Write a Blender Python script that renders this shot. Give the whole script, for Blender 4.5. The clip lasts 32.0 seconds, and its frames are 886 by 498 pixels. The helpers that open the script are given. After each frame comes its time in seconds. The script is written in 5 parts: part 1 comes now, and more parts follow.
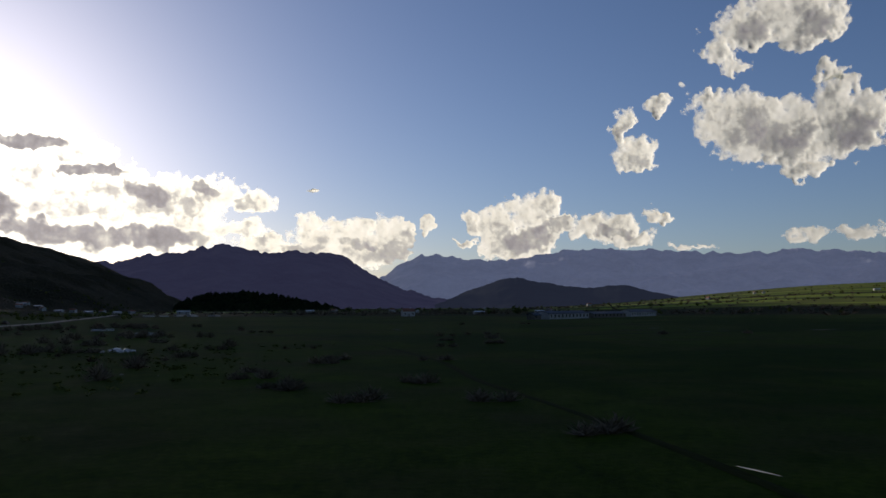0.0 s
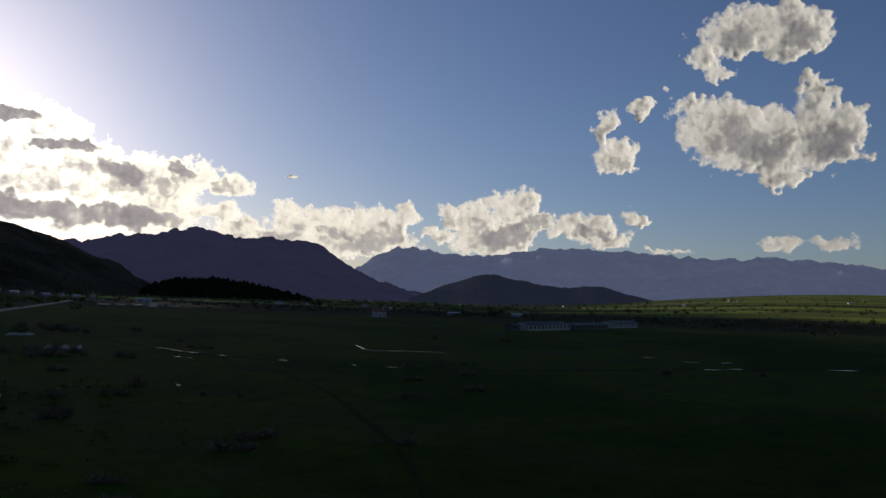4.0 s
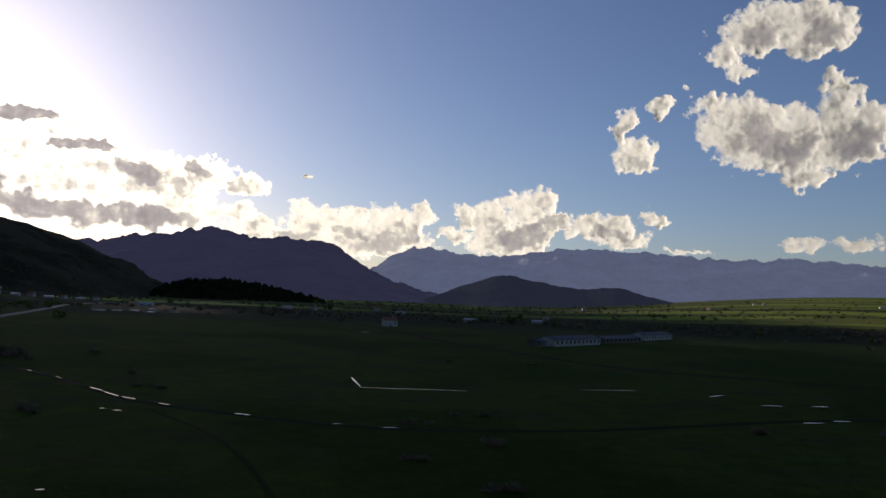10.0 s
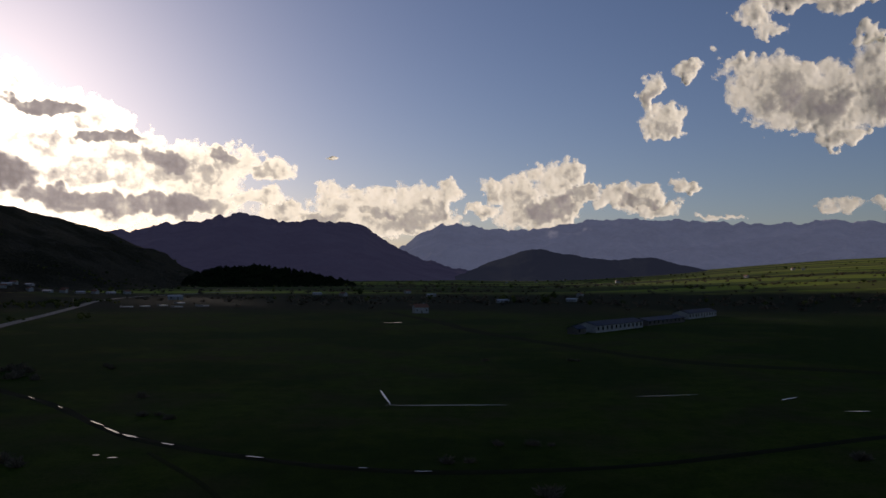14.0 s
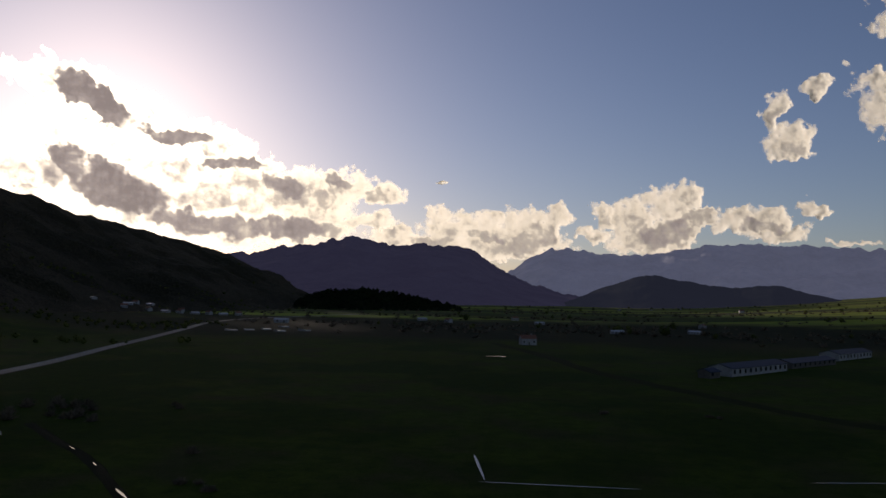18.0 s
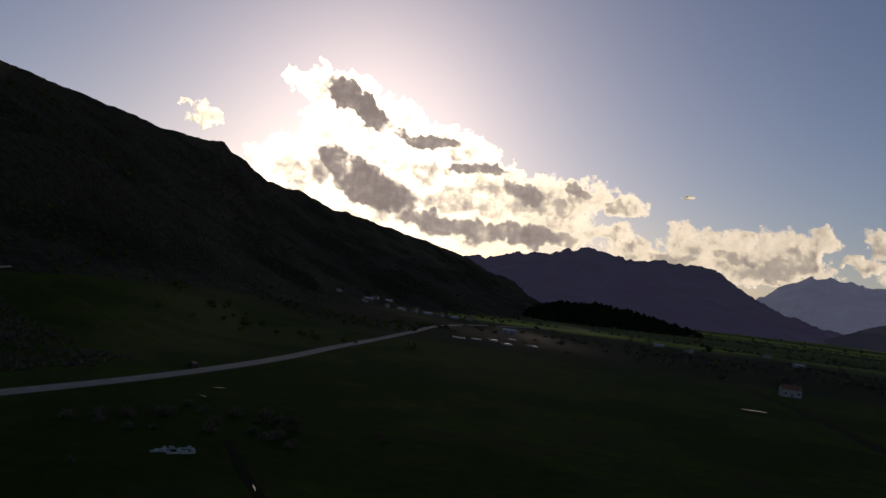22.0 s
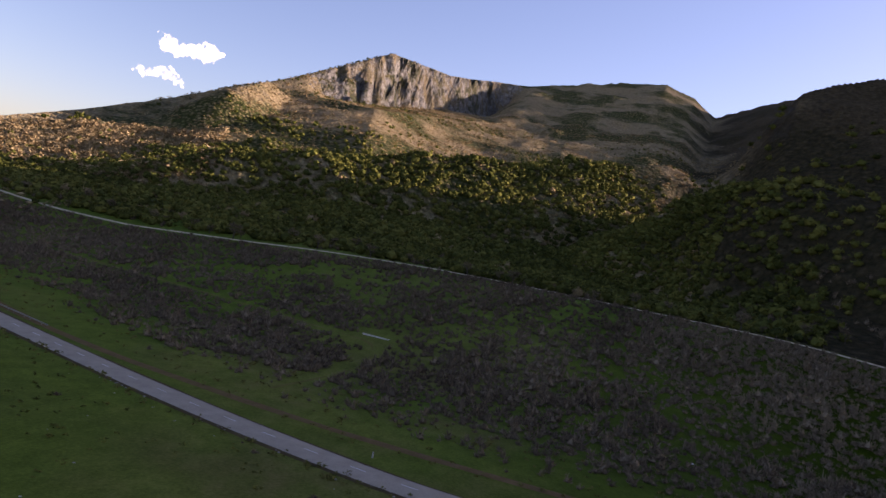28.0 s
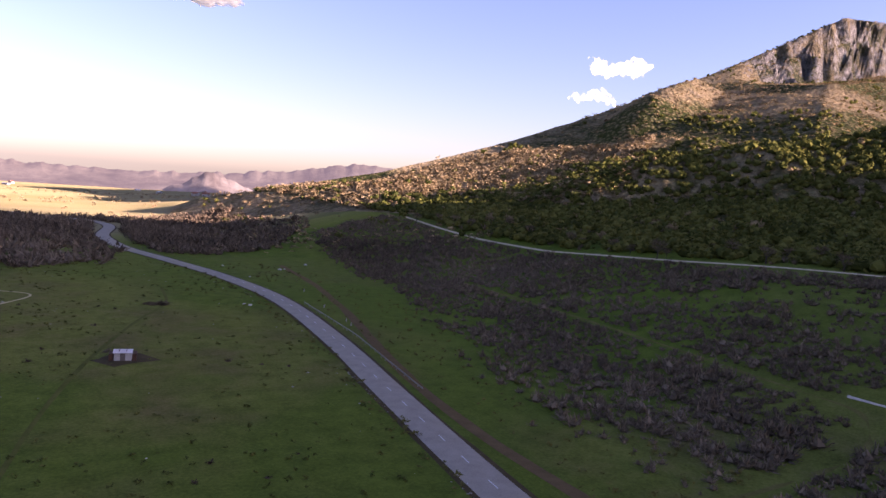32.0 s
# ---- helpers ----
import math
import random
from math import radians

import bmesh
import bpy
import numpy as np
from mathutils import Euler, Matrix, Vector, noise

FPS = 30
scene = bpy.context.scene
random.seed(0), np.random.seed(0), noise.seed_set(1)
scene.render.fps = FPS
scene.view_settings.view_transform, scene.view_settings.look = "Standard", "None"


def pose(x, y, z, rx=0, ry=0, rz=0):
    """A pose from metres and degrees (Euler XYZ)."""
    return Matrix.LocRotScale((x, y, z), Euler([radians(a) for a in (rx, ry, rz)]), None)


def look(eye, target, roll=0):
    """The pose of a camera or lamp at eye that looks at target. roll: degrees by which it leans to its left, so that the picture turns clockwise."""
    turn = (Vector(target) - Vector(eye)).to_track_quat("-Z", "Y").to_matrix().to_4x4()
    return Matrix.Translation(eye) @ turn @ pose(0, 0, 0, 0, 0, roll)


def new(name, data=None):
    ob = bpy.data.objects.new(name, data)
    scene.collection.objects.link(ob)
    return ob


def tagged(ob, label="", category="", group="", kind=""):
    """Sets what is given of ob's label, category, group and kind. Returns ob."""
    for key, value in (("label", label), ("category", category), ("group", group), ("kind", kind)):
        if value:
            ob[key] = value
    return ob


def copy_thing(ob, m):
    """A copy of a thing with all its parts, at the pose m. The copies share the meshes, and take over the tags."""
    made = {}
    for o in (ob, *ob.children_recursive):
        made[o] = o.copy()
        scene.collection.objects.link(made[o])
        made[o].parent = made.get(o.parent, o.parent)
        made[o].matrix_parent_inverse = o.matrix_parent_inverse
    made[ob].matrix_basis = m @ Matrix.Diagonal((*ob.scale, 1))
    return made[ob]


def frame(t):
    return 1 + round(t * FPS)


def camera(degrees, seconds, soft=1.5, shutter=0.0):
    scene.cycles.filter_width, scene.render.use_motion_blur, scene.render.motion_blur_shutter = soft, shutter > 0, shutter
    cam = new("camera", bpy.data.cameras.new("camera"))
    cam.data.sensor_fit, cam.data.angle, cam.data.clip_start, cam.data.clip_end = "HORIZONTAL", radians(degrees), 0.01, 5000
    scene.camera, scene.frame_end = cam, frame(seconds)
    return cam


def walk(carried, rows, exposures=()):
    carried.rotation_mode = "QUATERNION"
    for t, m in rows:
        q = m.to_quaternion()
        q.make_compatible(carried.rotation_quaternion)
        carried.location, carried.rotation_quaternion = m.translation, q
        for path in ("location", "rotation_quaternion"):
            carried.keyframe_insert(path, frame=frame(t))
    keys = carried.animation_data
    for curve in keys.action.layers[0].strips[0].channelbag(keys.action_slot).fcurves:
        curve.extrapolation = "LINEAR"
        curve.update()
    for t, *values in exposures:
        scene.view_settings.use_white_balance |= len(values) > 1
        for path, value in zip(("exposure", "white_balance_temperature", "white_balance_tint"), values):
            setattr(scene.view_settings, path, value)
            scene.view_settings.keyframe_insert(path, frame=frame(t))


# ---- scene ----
cam = camera(62.5, 32.0)

# seconds, x, y, z, turn to the left, tilt up, lean
PATH = [
    (0, 0.0, 0.0, 6.1, 0.00, 4.52, -0.23),
    (0.5, 0.1, 2.6, 6.5, 0.06, 4.90, -0.32),
    (1, 0.0, 5.5, 7.3, 0.06, 5.41, -0.22),
    (1.5, 0.3, 8.6, 8.0, -0.16, 5.70, -0.14),
    (2, 0.2, 11.7, 8.9, -0.41, 5.66, -0.13),
    (2.5, 0.3, 14.5, 9.8, -0.71, 5.41, -0.14),
    (3, 0.5, 17.3, 10.7, -1.14, 4.93, 0.29),
    (3.5, 0.6, 20.0, 11.4, -1.66, 4.36, 1.22),
    (5.5, 1.0, 30.5, 13.0, -1.25, 3.68, 3.92),
    (6, 0.9, 32.6, 13.2, -0.07, 4.70, 2.41),
    (6.5, 0.9, 34.6, 13.7, 2.40, 2.72, -3.46),
    (7, 1.0, 37.0, 14.1, 4.57, 0.20, -10.39),
    (7.5, 1.0, 39.7, 14.3, 2.09, -1.95, -9.76),
    (8, 1.0, 42.6, 14.6, -3.32, -3.28, -0.30),
    (8.5, 1.0, 46.0, 14.9, -4.34, -1.12, 3.41),
    (9, 1.3, 49.5, 15.2, -2.93, 1.15, 3.16),
    (9.5, 1.5, 53.0, 15.7, -1.64, 2.84, 2.89),
    (10, 1.7, 56.4, 16.4, -0.53, 3.92, 2.49),
    (10.5, 1.8, 59.7, 17.2, 0.33, 4.53, 2.26),
    (11, 1.7, 62.7, 18.0, 1.05, 4.18, 1.60),
    (11.5, 1.4, 65.0, 19.0, 2.08, 1.82, -0.71),
    (12, 1.4, 66.7, 19.6, 2.97, 0.17, -2.78),
    (12.5, 1.2, 67.8, 20.0, 2.86, 0.16, -2.65),
    (13, 0.9, 68.2, 20.1, 1.94, 0.48, -1.97),
    (13.5, 1.0, 69.0, 20.3, 1.41, 1.16, -0.89),
    (14, 1.1, 70.4, 21.1, 1.66, 1.98, 0.19),
    (14.5, 1.1, 72.4, 21.9, 2.30, 1.19, 0.15),
    (16.5, 2.1, 82.8, 22.7, 6.76, 0.15, -0.42),
    (17, 1.3, 86.7, 22.7, 7.93, 1.36, 0.06),
    (17.5, 0.7, 90.9, 22.9, 9.07, 2.61, 0.48),
    (18, 0.2, 95.0, 23.1, 10.22, 3.77, 1.14),
    (18.5, -0.6, 98.7, 23.6, 11.12, 4.63, 2.23),
    (19, -1.4, 102.1, 24.2, 12.29, 5.28, 4.41),
    (19.5, -2.3, 105.1, 24.9, 13.86, 4.90, 6.96),
    (20, -3.5, 107.4, 25.7, 16.03, 3.57, 8.68),
    (20.5, -4.1, 110.3, 26.3, 19.06, 3.18, 8.54),
    (21, -4.9, 113.4, 26.8, 22.38, 3.62, 7.85),
    (21.5, -6.4, 115.8, 27.2, 25.49, 3.66, 7.17),
    (22, -8.4, 118.3, 27.9, 28.52, 3.21, 6.67),
    (22.5, -10.5, 121.0, 28.7, 31.43, 2.45, 6.57),
    (23, -13.1, 123.8, 29.1, 34.24, 1.84, 6.66),
    (23.5, -15.8, 126.6, 29.1, 37.23, 1.64, 7.44),
    (24, -18.4, 129.2, 28.8, 41.62, 2.89, 9.45),
    (24.5, -21.7, 131.4, 29.0, 47.78, 4.61, 12.46),
    (25, -25.9, 132.8, 29.3, 54.20, 5.26, 17.39),
    (25.2, -27.7, 133.2, 29.3, 55.97, 4.51, 22.01),
    (25.6, -31.4, 133.8, 29.3, 61.06, 1.33, 24.38),
    (26, -34.9, 134.2, 29.0, 70.75, 0.90, 19.25),
    (26.5, -39.1, 134.4, 28.6, 81.46, 3.02, 21.65),
    (28.5, -55.0, 133.0, 30.0, 113.13, -3.08, 8.24),
    (29, -58.9, 132.1, 30.2, 115.48, -5.63, 10.50),
    (29.5, -63.3, 130.5, 30.2, 118.70, -6.32, 11.83),
    (30, -67.9, 128.5, 30.2, 123.41, -5.98, 11.58),
    (30.5, -72.9, 126.1, 30.1, 128.85, -5.83, 10.21),
    (31, -78.5, 122.9, 30.2, 134.45, -5.39, 8.68),
    (31.5, -84.0, 119.0, 30.3, 138.10, -5.09, 6.78),
    (32, -89.1, 114.7, 30.7, 141.46, -4.84, 4.34),

]


def heading(x, y, z, turn, tilt, lean):
    a, b = radians(turn), radians(tilt)
    ahead = Vector((-math.sin(a) * math.cos(b), math.cos(a) * math.cos(b), math.sin(b)))
    return look((x, y, z), Vector((x, y, z)) + ahead, lean)


walk(cam, [(row[0], heading(*row[1:])) for row in PATH],
     exposures=[(0.0, 0.2, 6100, 23), (3.0, 0.0, 6100, 23), (6.0, 0.0, 6150, 23), (7.0, -0.1, 6250, 24), (8.5, 0.1, 6250, 24), (10.0, 0.33, 6300, 25), (13.0, -0.1, 6500, 29), (17.0, 0.0, 6750, 29),
                (19.0, -0.1, 6850, 29), (22.0, -0.2, 7000, 28), (24.5, -0.25, 6900, 27), (26.0, -0.35, 6750, 28), (26.3, 0.2, 6850, 32), (26.5, 0.9, 6900, 36), (28.5, 2.0, 7400, 48),
                (30.5, 2.6, 7050, 64), (32.0, 2.2, 6900, 59)])

# ---- sky and sun ----
SUN_AZ, SUN_EL = 35.4, 13.2
world = bpy.data.worlds.new("sky")
scene.world = world
world.use_nodes = True
wn, wl = world.node_tree.nodes, world.node_tree.links
sky = wn.new("ShaderNodeTexSky")
sky.sky_type, sky.sun_disc = "NISHITA", False
sky.sun_elevation, sky.sun_rotation = radians(SUN_EL), radians(-SUN_AZ)
sky.altitude, sky.air_density, sky.dust_density, sky.ozone_density = 300, 1.0, 0.9, 3.2
wn["Background"].inputs["Strength"].default_value = 0.065
wl.new(sky.outputs[0], wn["Background"].inputs["Color"])
sun_dir = Vector((-math.sin(radians(SUN_AZ)) * math.cos(radians(SUN_EL)),
                  math.cos(radians(SUN_AZ)) * math.cos(radians(SUN_EL)), math.sin(radians(SUN_EL))))
sun = new("sun", bpy.data.lights.new("sun", "SUN"))
sun.data.energy, sun.data.angle, sun.data.color = 5.0, radians(0.6), (1.0, 0.93, 0.76)
sun.matrix_world = look(sun_dir * 1000, (0, 0, 0))

# ---- materials ----


def material(name, rough=0.9):
    m = bpy.data.materials.new(name)
    m.use_nodes = True
    b = m.node_tree.nodes["Principled BSDF"]
    b.inputs["Roughness"].default_value = rough
    b.inputs["Specular IOR Level"].default_value = 0.15
    return m, m.node_tree.nodes, m.node_tree.links, b


def noise_tex(n, l, scale, detail=6, rough=0.6, src=None, dist=0.0):
    t = n.new("ShaderNodeTexNoise")
    t.inputs["Scale"].default_value, t.inputs["Detail"].default_value = scale, detail
    t.inputs["Roughness"].default_value, t.inputs["Distortion"].default_value = rough, dist
    if src is not None:
        l.new(src, t.inputs["Vector"])
    return t.outputs["Fac"]


def ramp(n, l, fac, *stops):
    r = n.new("ShaderNodeValToRGB")
    while len(r.color_ramp.elements) < len(stops):
        r.color_ramp.elements.new(0.5)
    for e, (p, c) in zip(r.color_ramp.elements, stops):
        e.position, e.color = p, (*c, 1) if len(c) == 3 else c
    l.new(fac, r.inputs["Fac"])
    return r.outputs["Color"]


def grey(v):
    return (v, v, v)


def mix(n, l, fac, a, b):
    m = n.new("ShaderNodeMix")
    m.data_type = "RGBA"
    for socket, v in ((m.inputs["Factor"], fac), (m.inputs["A"], a), (m.inputs["B"], b)):
        if isinstance(v, (int, float)):
            socket.default_value = v
        elif isinstance(v, tuple):
            socket.default_value = (*v, 1)
        else:
            l.new(v, socket)
    return m.outputs["Result"]


def math_node(n, l, op, a, b=0.0):
    m = n.new("ShaderNodeMath")
    m.operation = op
    for socket, v in zip(m.inputs, (a, b)):
        if isinstance(v, (int, float)):
            socket.default_value = v
        else:
            l.new(v, socket)
    return m.outputs[0]


def bump(n, l, b, height, strength=0.4, dist=0.1):
    k = n.new("ShaderNodeBump")
    k.inputs["Strength"].default_value, k.inputs["Distance"].default_value = strength, dist
    l.new(height, k.inputs["Height"])
    l.new(k.outputs["Normal"], b.inputs["Normal"])


def place(n):
    return n.new("ShaderNodeNewGeometry").outputs["Position"]


def simple(name, *stops, scale=1.0, rough=0.85, bumpy=0.2, depth=0.05, metal=0.0, gloss=0.15):
    """Two-scale mottled surface between the given colours."""
    m, n, l, b = material(name, rough)
    co = n.new("ShaderNodeTexCoord").outputs["Object"]
    fine, broad = noise_tex(n, l, scale * 9, 6, 0.65, co), noise_tex(n, l, scale, 3, 0.5, co)
    f = math_node(n, l, "ADD", math_node(n, l, "MULTIPLY", fine, 0.5), math_node(n, l, "MULTIPLY", broad, 0.5))
    steps = [(0.3 + 0.4 * i / max(1, len(stops) - 1), c) for i, c in enumerate(stops)]
    l.new(ramp(n, l, f, *steps), b.inputs["Base Color"])
    b.inputs["Metallic"].default_value = metal
    b.inputs["Specular IOR Level"].default_value = gloss
    if bumpy:
        bump(n, l, b, fine, bumpy, depth)
    return m


def varied(name, *stops, rough=0.85, spread=1.0):
    """Foliage and twigs: the colour changes from clump to clump and within one."""
    m, n, l, b = material(name, rough)
    isle = n.new("ShaderNodeNewGeometry").outputs["Random Per Island"]
    patch = noise_tex(n, l, 0.02, 4, 0.6, place(n))
    f = math_node(n, l, "ADD", math_node(n, l, "MULTIPLY", isle, 0.35), math_node(n, l, "MULTIPLY", patch, 0.75))
    steps = [(0.3 + 0.45 * i / max(1, len(stops) - 1), c) for i, c in enumerate(stops)]
    l.new(ramp(n, l, f, *steps), b.inputs["Base Color"])
    b.inputs["Specular IOR Level"].default_value = 0.02
    return m


def grass_material():
    m, n, l, b = material("meadow_grass", 0.95)
    b.inputs["Diffuse Roughness"].default_value = 1.0
    b.inputs["Specular IOR Level"].default_value = 0.02
    p = place(n)
    tuft, clump, patch, broad = noise_tex(n, l, 2.2, 8, 0.7, p), noise_tex(n, l, 0.28, 6, 0.7, p), noise_tex(n, l, 0.07, 6, 0.65, p), noise_tex(n, l, 0.012, 4, 0.55, p)
    grain = math_node(n, l, "ADD", math_node(n, l, "MULTIPLY", tuft, 0.5), math_node(n, l, "MULTIPLY", clump, 0.5))
    green = ramp(n, l, grain, (0.34, (0.014, 0.024, 0.002)), (0.5, (0.036, 0.058, 0.004)), (0.66, (0.070, 0.092, 0.008)))
    dry = ramp(n, l, grain, (0.34, (0.020, 0.024, 0.006)), (0.66, (0.060, 0.058, 0.018)))
    lush = ramp(n, l, grain, (0.34, (0.008, 0.019, 0.001)), (0.66, (0.030, 0.056, 0.003)))
    c = mix(n, l, ramp(n, l, patch, (0.46, grey(0)), (0.62, grey(0.85))), green, dry)
    c = mix(n, l, ramp(n, l, broad, (0.48, grey(0)), (0.54, grey(0.9))), c, lush)
    xyz = n.new("ShaderNodeSeparateXYZ")
    l.new(p, xyz.inputs[0])
    # olive pasture beside the road, its colour brightened to offset the shade there
    lifted_pasture = ramp(n, l, grain, (0.32, (0.050, 0.057, 0.012)), (0.5, (0.101, 0.126, 0.026)), (0.68, (0.170, 0.180, 0.047)))
    bare = ramp(n, l, grain, (0.34, (0.050, 0.048, 0.016)), (0.66, (0.145, 0.120, 0.050)))
    rich = ramp(n, l, grain, (0.34, (0.033, 0.063, 0.009)), (0.66, (0.094, 0.154, 0.021)))
    pasture = mix(n, l, ramp(n, l, patch, (0.46, grey(0)), (0.64, grey(0.75))), lifted_pasture, bare)
    pasture = mix(n, l, ramp(n, l, broad, (0.47, grey(0)), (0.55, grey(0.8))), pasture, rich)
    west = math_node(n, l, "ADD", math_node(n, l, "MULTIPLY", xyz.outputs["X"], -0.8), math_node(n, l, "MULTIPLY", xyz.outputs["Y"], -0.35))
    west = math_node(n, l, "ADD", west, math_node(n, l, "MULTIPLY", math_node(n, l, "SUBTRACT", patch, 0.5), 60.0))
    # lush grass between the bushes of the thicket
    wild = n.new("ShaderNodeClamp")
    l.new(math_node(n, l, "MULTIPLY", math_node(n, l, "SUBTRACT", west, 128.0), 1 / 24), wild.inputs[0])
    pasture = mix(n, l, math_node(n, l, "MULTIPLY", wild.outputs[0], 0.55), pasture, rich)
    lift_mask = n.new("ShaderNodeClamp")
    l.new(math_node(n, l, "MULTIPLY", math_node(n, l, "SUBTRACT", west, 5.0), 1 / 35), lift_mask.inputs[0])
    upto = n.new("ShaderNodeClamp")
    l.new(math_node(n, l, "MULTIPLY", math_node(n, l, "SUBTRACT", 168.0, xyz.outputs["Y"]), 1 / 60), upto.inputs[0])
    c = mix(n, l, math_node(n, l, "MULTIPLY", lift_mask.outputs[0], upto.outputs[0]), c, pasture)
    # ploughed and sown strips on the far plain
    vor = n.new("ShaderNodeTexVoronoi")
    vor.inputs["Scale"].default_value = 1.0
    st = n.new("ShaderNodeMapping")
    st.inputs["Scale"].default_value, st.inputs["Rotation"].default_value = (0.0022, 0.0095, 0.001), (0, 0, radians(-14))
    l.new(p, st.inputs["Vector"])
    l.new(st.outputs[0], vor.inputs["Vector"])
    field = ramp(n, l, vor.outputs["Color"], (0.0, (0.030, 0.050, 0.010)), (0.28, (0.25, 0.29, 0.034)), (0.42, (0.040, 0.044, 0.014)), (0.55, (0.10, 0.14, 0.020)), (0.66, (0.028, 0.034, 0.010)), (0.8, (0.29, 0.30, 0.052)), (1.0, (0.06, 0.075, 0.018)))
    straw = ramp(n, l, vor.outputs["Color"], (0.0, (0.16, 0.135, 0.066)), (0.35, (0.235, 0.20, 0.098)), (0.6, (0.165, 0.15, 0.066)), (1.0, (0.27, 0.23, 0.12)))
    south = n.new("ShaderNodeClamp")
    l.new(math_node(n, l, "MULTIPLY", math_node(n, l, "ADD", xyz.outputs["Y"], 172.0), -1 / 60), south.inputs[0])
    field = mix(n, l, south.outputs[0], field, straw)
    mv = n.new("ShaderNodeVectorMath")
    mv.operation = "LENGTH"
    l.new(p, mv.inputs[0])
    # rough scrubland between meadow and fields, its shadow put into the dark colour
    rough = ramp(n, l, grain, (0.34, (0.010, 0.011, 0.006)), (0.66, (0.030, 0.029, 0.014)))
    reach = math_node(n, l, "ADD", mv.outputs["Value"], math_node(n, l, "MULTIPLY", math_node(n, l, "SUBTRACT", broad, 0.5), 300.0))
    begin = n.new("ShaderNodeClamp")
    l.new(math_node(n, l, "MULTIPLY", math_node(n, l, "SUBTRACT", math_node(n, l, "MINIMUM", reach, xyz.outputs["Y"]), 430.0), 1 / 90), begin.inputs[0])
    c = mix(n, l, math_node(n, l, "MULTIPLY", begin.outputs[0], 0.85), c, rough)
    away = math_node(n, l, "MULTIPLY", math_node(n, l, "SUBTRACT", reach, 800.0), 1 / 120)
    clampn = n.new("ShaderNodeClamp")
    l.new(math_node(n, l, "MAXIMUM", away, south.outputs[0]), clampn.inputs[0])
    c = mix(n, l, clampn.outputs[0], c, field)
    l.new(c, b.inputs["Base Color"])
    bump(n, l, b, tuft, 0.6, 0.25)
    return m


def slope_material():
    m, n, l, b = material("mountain_scrub", 0.95)
    b.inputs["Diffuse Roughness"].default_value = 1.0
    b.inputs["Specular IOR Level"].default_value = 0.03
    geo = n.new("ShaderNodeNewGeometry")
    p = geo.outputs["Position"]
    fine, mid, broad = noise_tex(n, l, 0.35, 8, 0.75, p), noise_tex(n, l, 0.05, 6, 0.65, p), noise_tex(n, l, 0.008, 5, 0.6, p)
    scrub = ramp(n, l, fine, (0.3, (0.10, 0.080, 0.048)), (0.5, (0.255, 0.198, 0.114)), (0.72, (0.42, 0.335, 0.195)))
    green = ramp(n, l, fine, (0.3, (0.016, 0.026, 0.008)), (0.6, (0.05, 0.062, 0.018)), (0.8, (0.09, 0.10, 0.03)))
    c = mix(n, l, ramp(n, l, broad, (0.47, grey(0)), (0.56, grey(1))), scrub, green)
    c = mix(n, l, ramp(n, l, mid, (0.55, grey(0)), (0.7, grey(0.6))), c, (0.03, 0.032, 0.014))
    alt = n.new("ShaderNodeSeparateXYZ")
    l.new(p, alt.inputs[0])
    shrub = n.new("ShaderNodeTexVoronoi")
    shrub.inputs["Scale"].default_value, shrub.inputs["Randomness"].default_value = 0.30, 1.0
    l.new(p, shrub.inputs["Vector"])
    dome = ramp(n, l, shrub.outputs["Distance"], (0.15, grey(1)), (0.62, grey(0)))
    leaf = ramp(n, l, shrub.outputs["Color"], (0.2, (0.125, 0.105, 0.052)), (0.45, (0.22, 0.178, 0.090)), (0.65, (0.34, 0.275, 0.142)), (0.85, (0.145, 0.142, 0.060)))
    c = mix(n, l, math_node(n, l, "MULTIPLY", dome, 0.85), c, leaf)
    up = n.new("ShaderNodeSeparateXYZ")
    l.new(geo.outputs["True Normal"], up.inputs[0])
    steep = math_node(n, l, "ADD", up.outputs["Z"], math_node(n, l, "MULTIPLY", math_node(n, l, "SUBTRACT", mid, 0.5), 0.7))
    crack = noise_tex(n, l, 0.11, 10, 0.75, p, 0.6)
    rock = ramp(n, l, crack, (0.36, (0.060, 0.060, 0.055)), (0.46, (0.19, 0.185, 0.168)), (0.60, (0.37, 0.36, 0.325)))
    ledge = math_node(n, l, "MULTIPLY", ramp(n, l, steep, (0.57, grey(1)), (0.67, grey(0))), ramp(n, l, math_node(n, l, "MULTIPLY", alt.outputs["Z"], 1 / 300), (0.36, grey(0)), (0.46, grey(1))))
    turf = ramp(n, l, noise_tex(n, l, 0.035, 6, 0.7, p), (0.45, grey(0)), (0.56, grey(0.85)))
    c = mix(n, l, ledge, c, mix(n, l, turf, rock, c))
    # dark scrub of the northern face, its shade put into the colour
    shaded_scrub = ramp(n, l, fine, (0.3, (0.012, 0.011, 0.007)), (0.55, (0.038, 0.030, 0.018)), (0.8, (0.085, 0.062, 0.034)))
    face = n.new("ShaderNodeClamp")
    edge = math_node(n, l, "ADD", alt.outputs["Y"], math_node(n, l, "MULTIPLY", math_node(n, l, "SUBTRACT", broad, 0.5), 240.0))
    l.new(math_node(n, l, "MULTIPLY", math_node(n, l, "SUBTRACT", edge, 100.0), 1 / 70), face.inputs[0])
    c = mix(n, l, math_node(n, l, "MULTIPLY", face.outputs[0], 0.85), c, shaded_scrub)
    l.new(c, b.inputs["Base Color"])
    lumps = math_node(n, l, "ADD", math_node(n, l, "MULTIPLY", dome, 0.9), fine)
    lumps = math_node(n, l, "ADD", lumps, math_node(n, l, "MULTIPLY", math_node(n, l, "MULTIPLY", ledge, crack), 6.0))
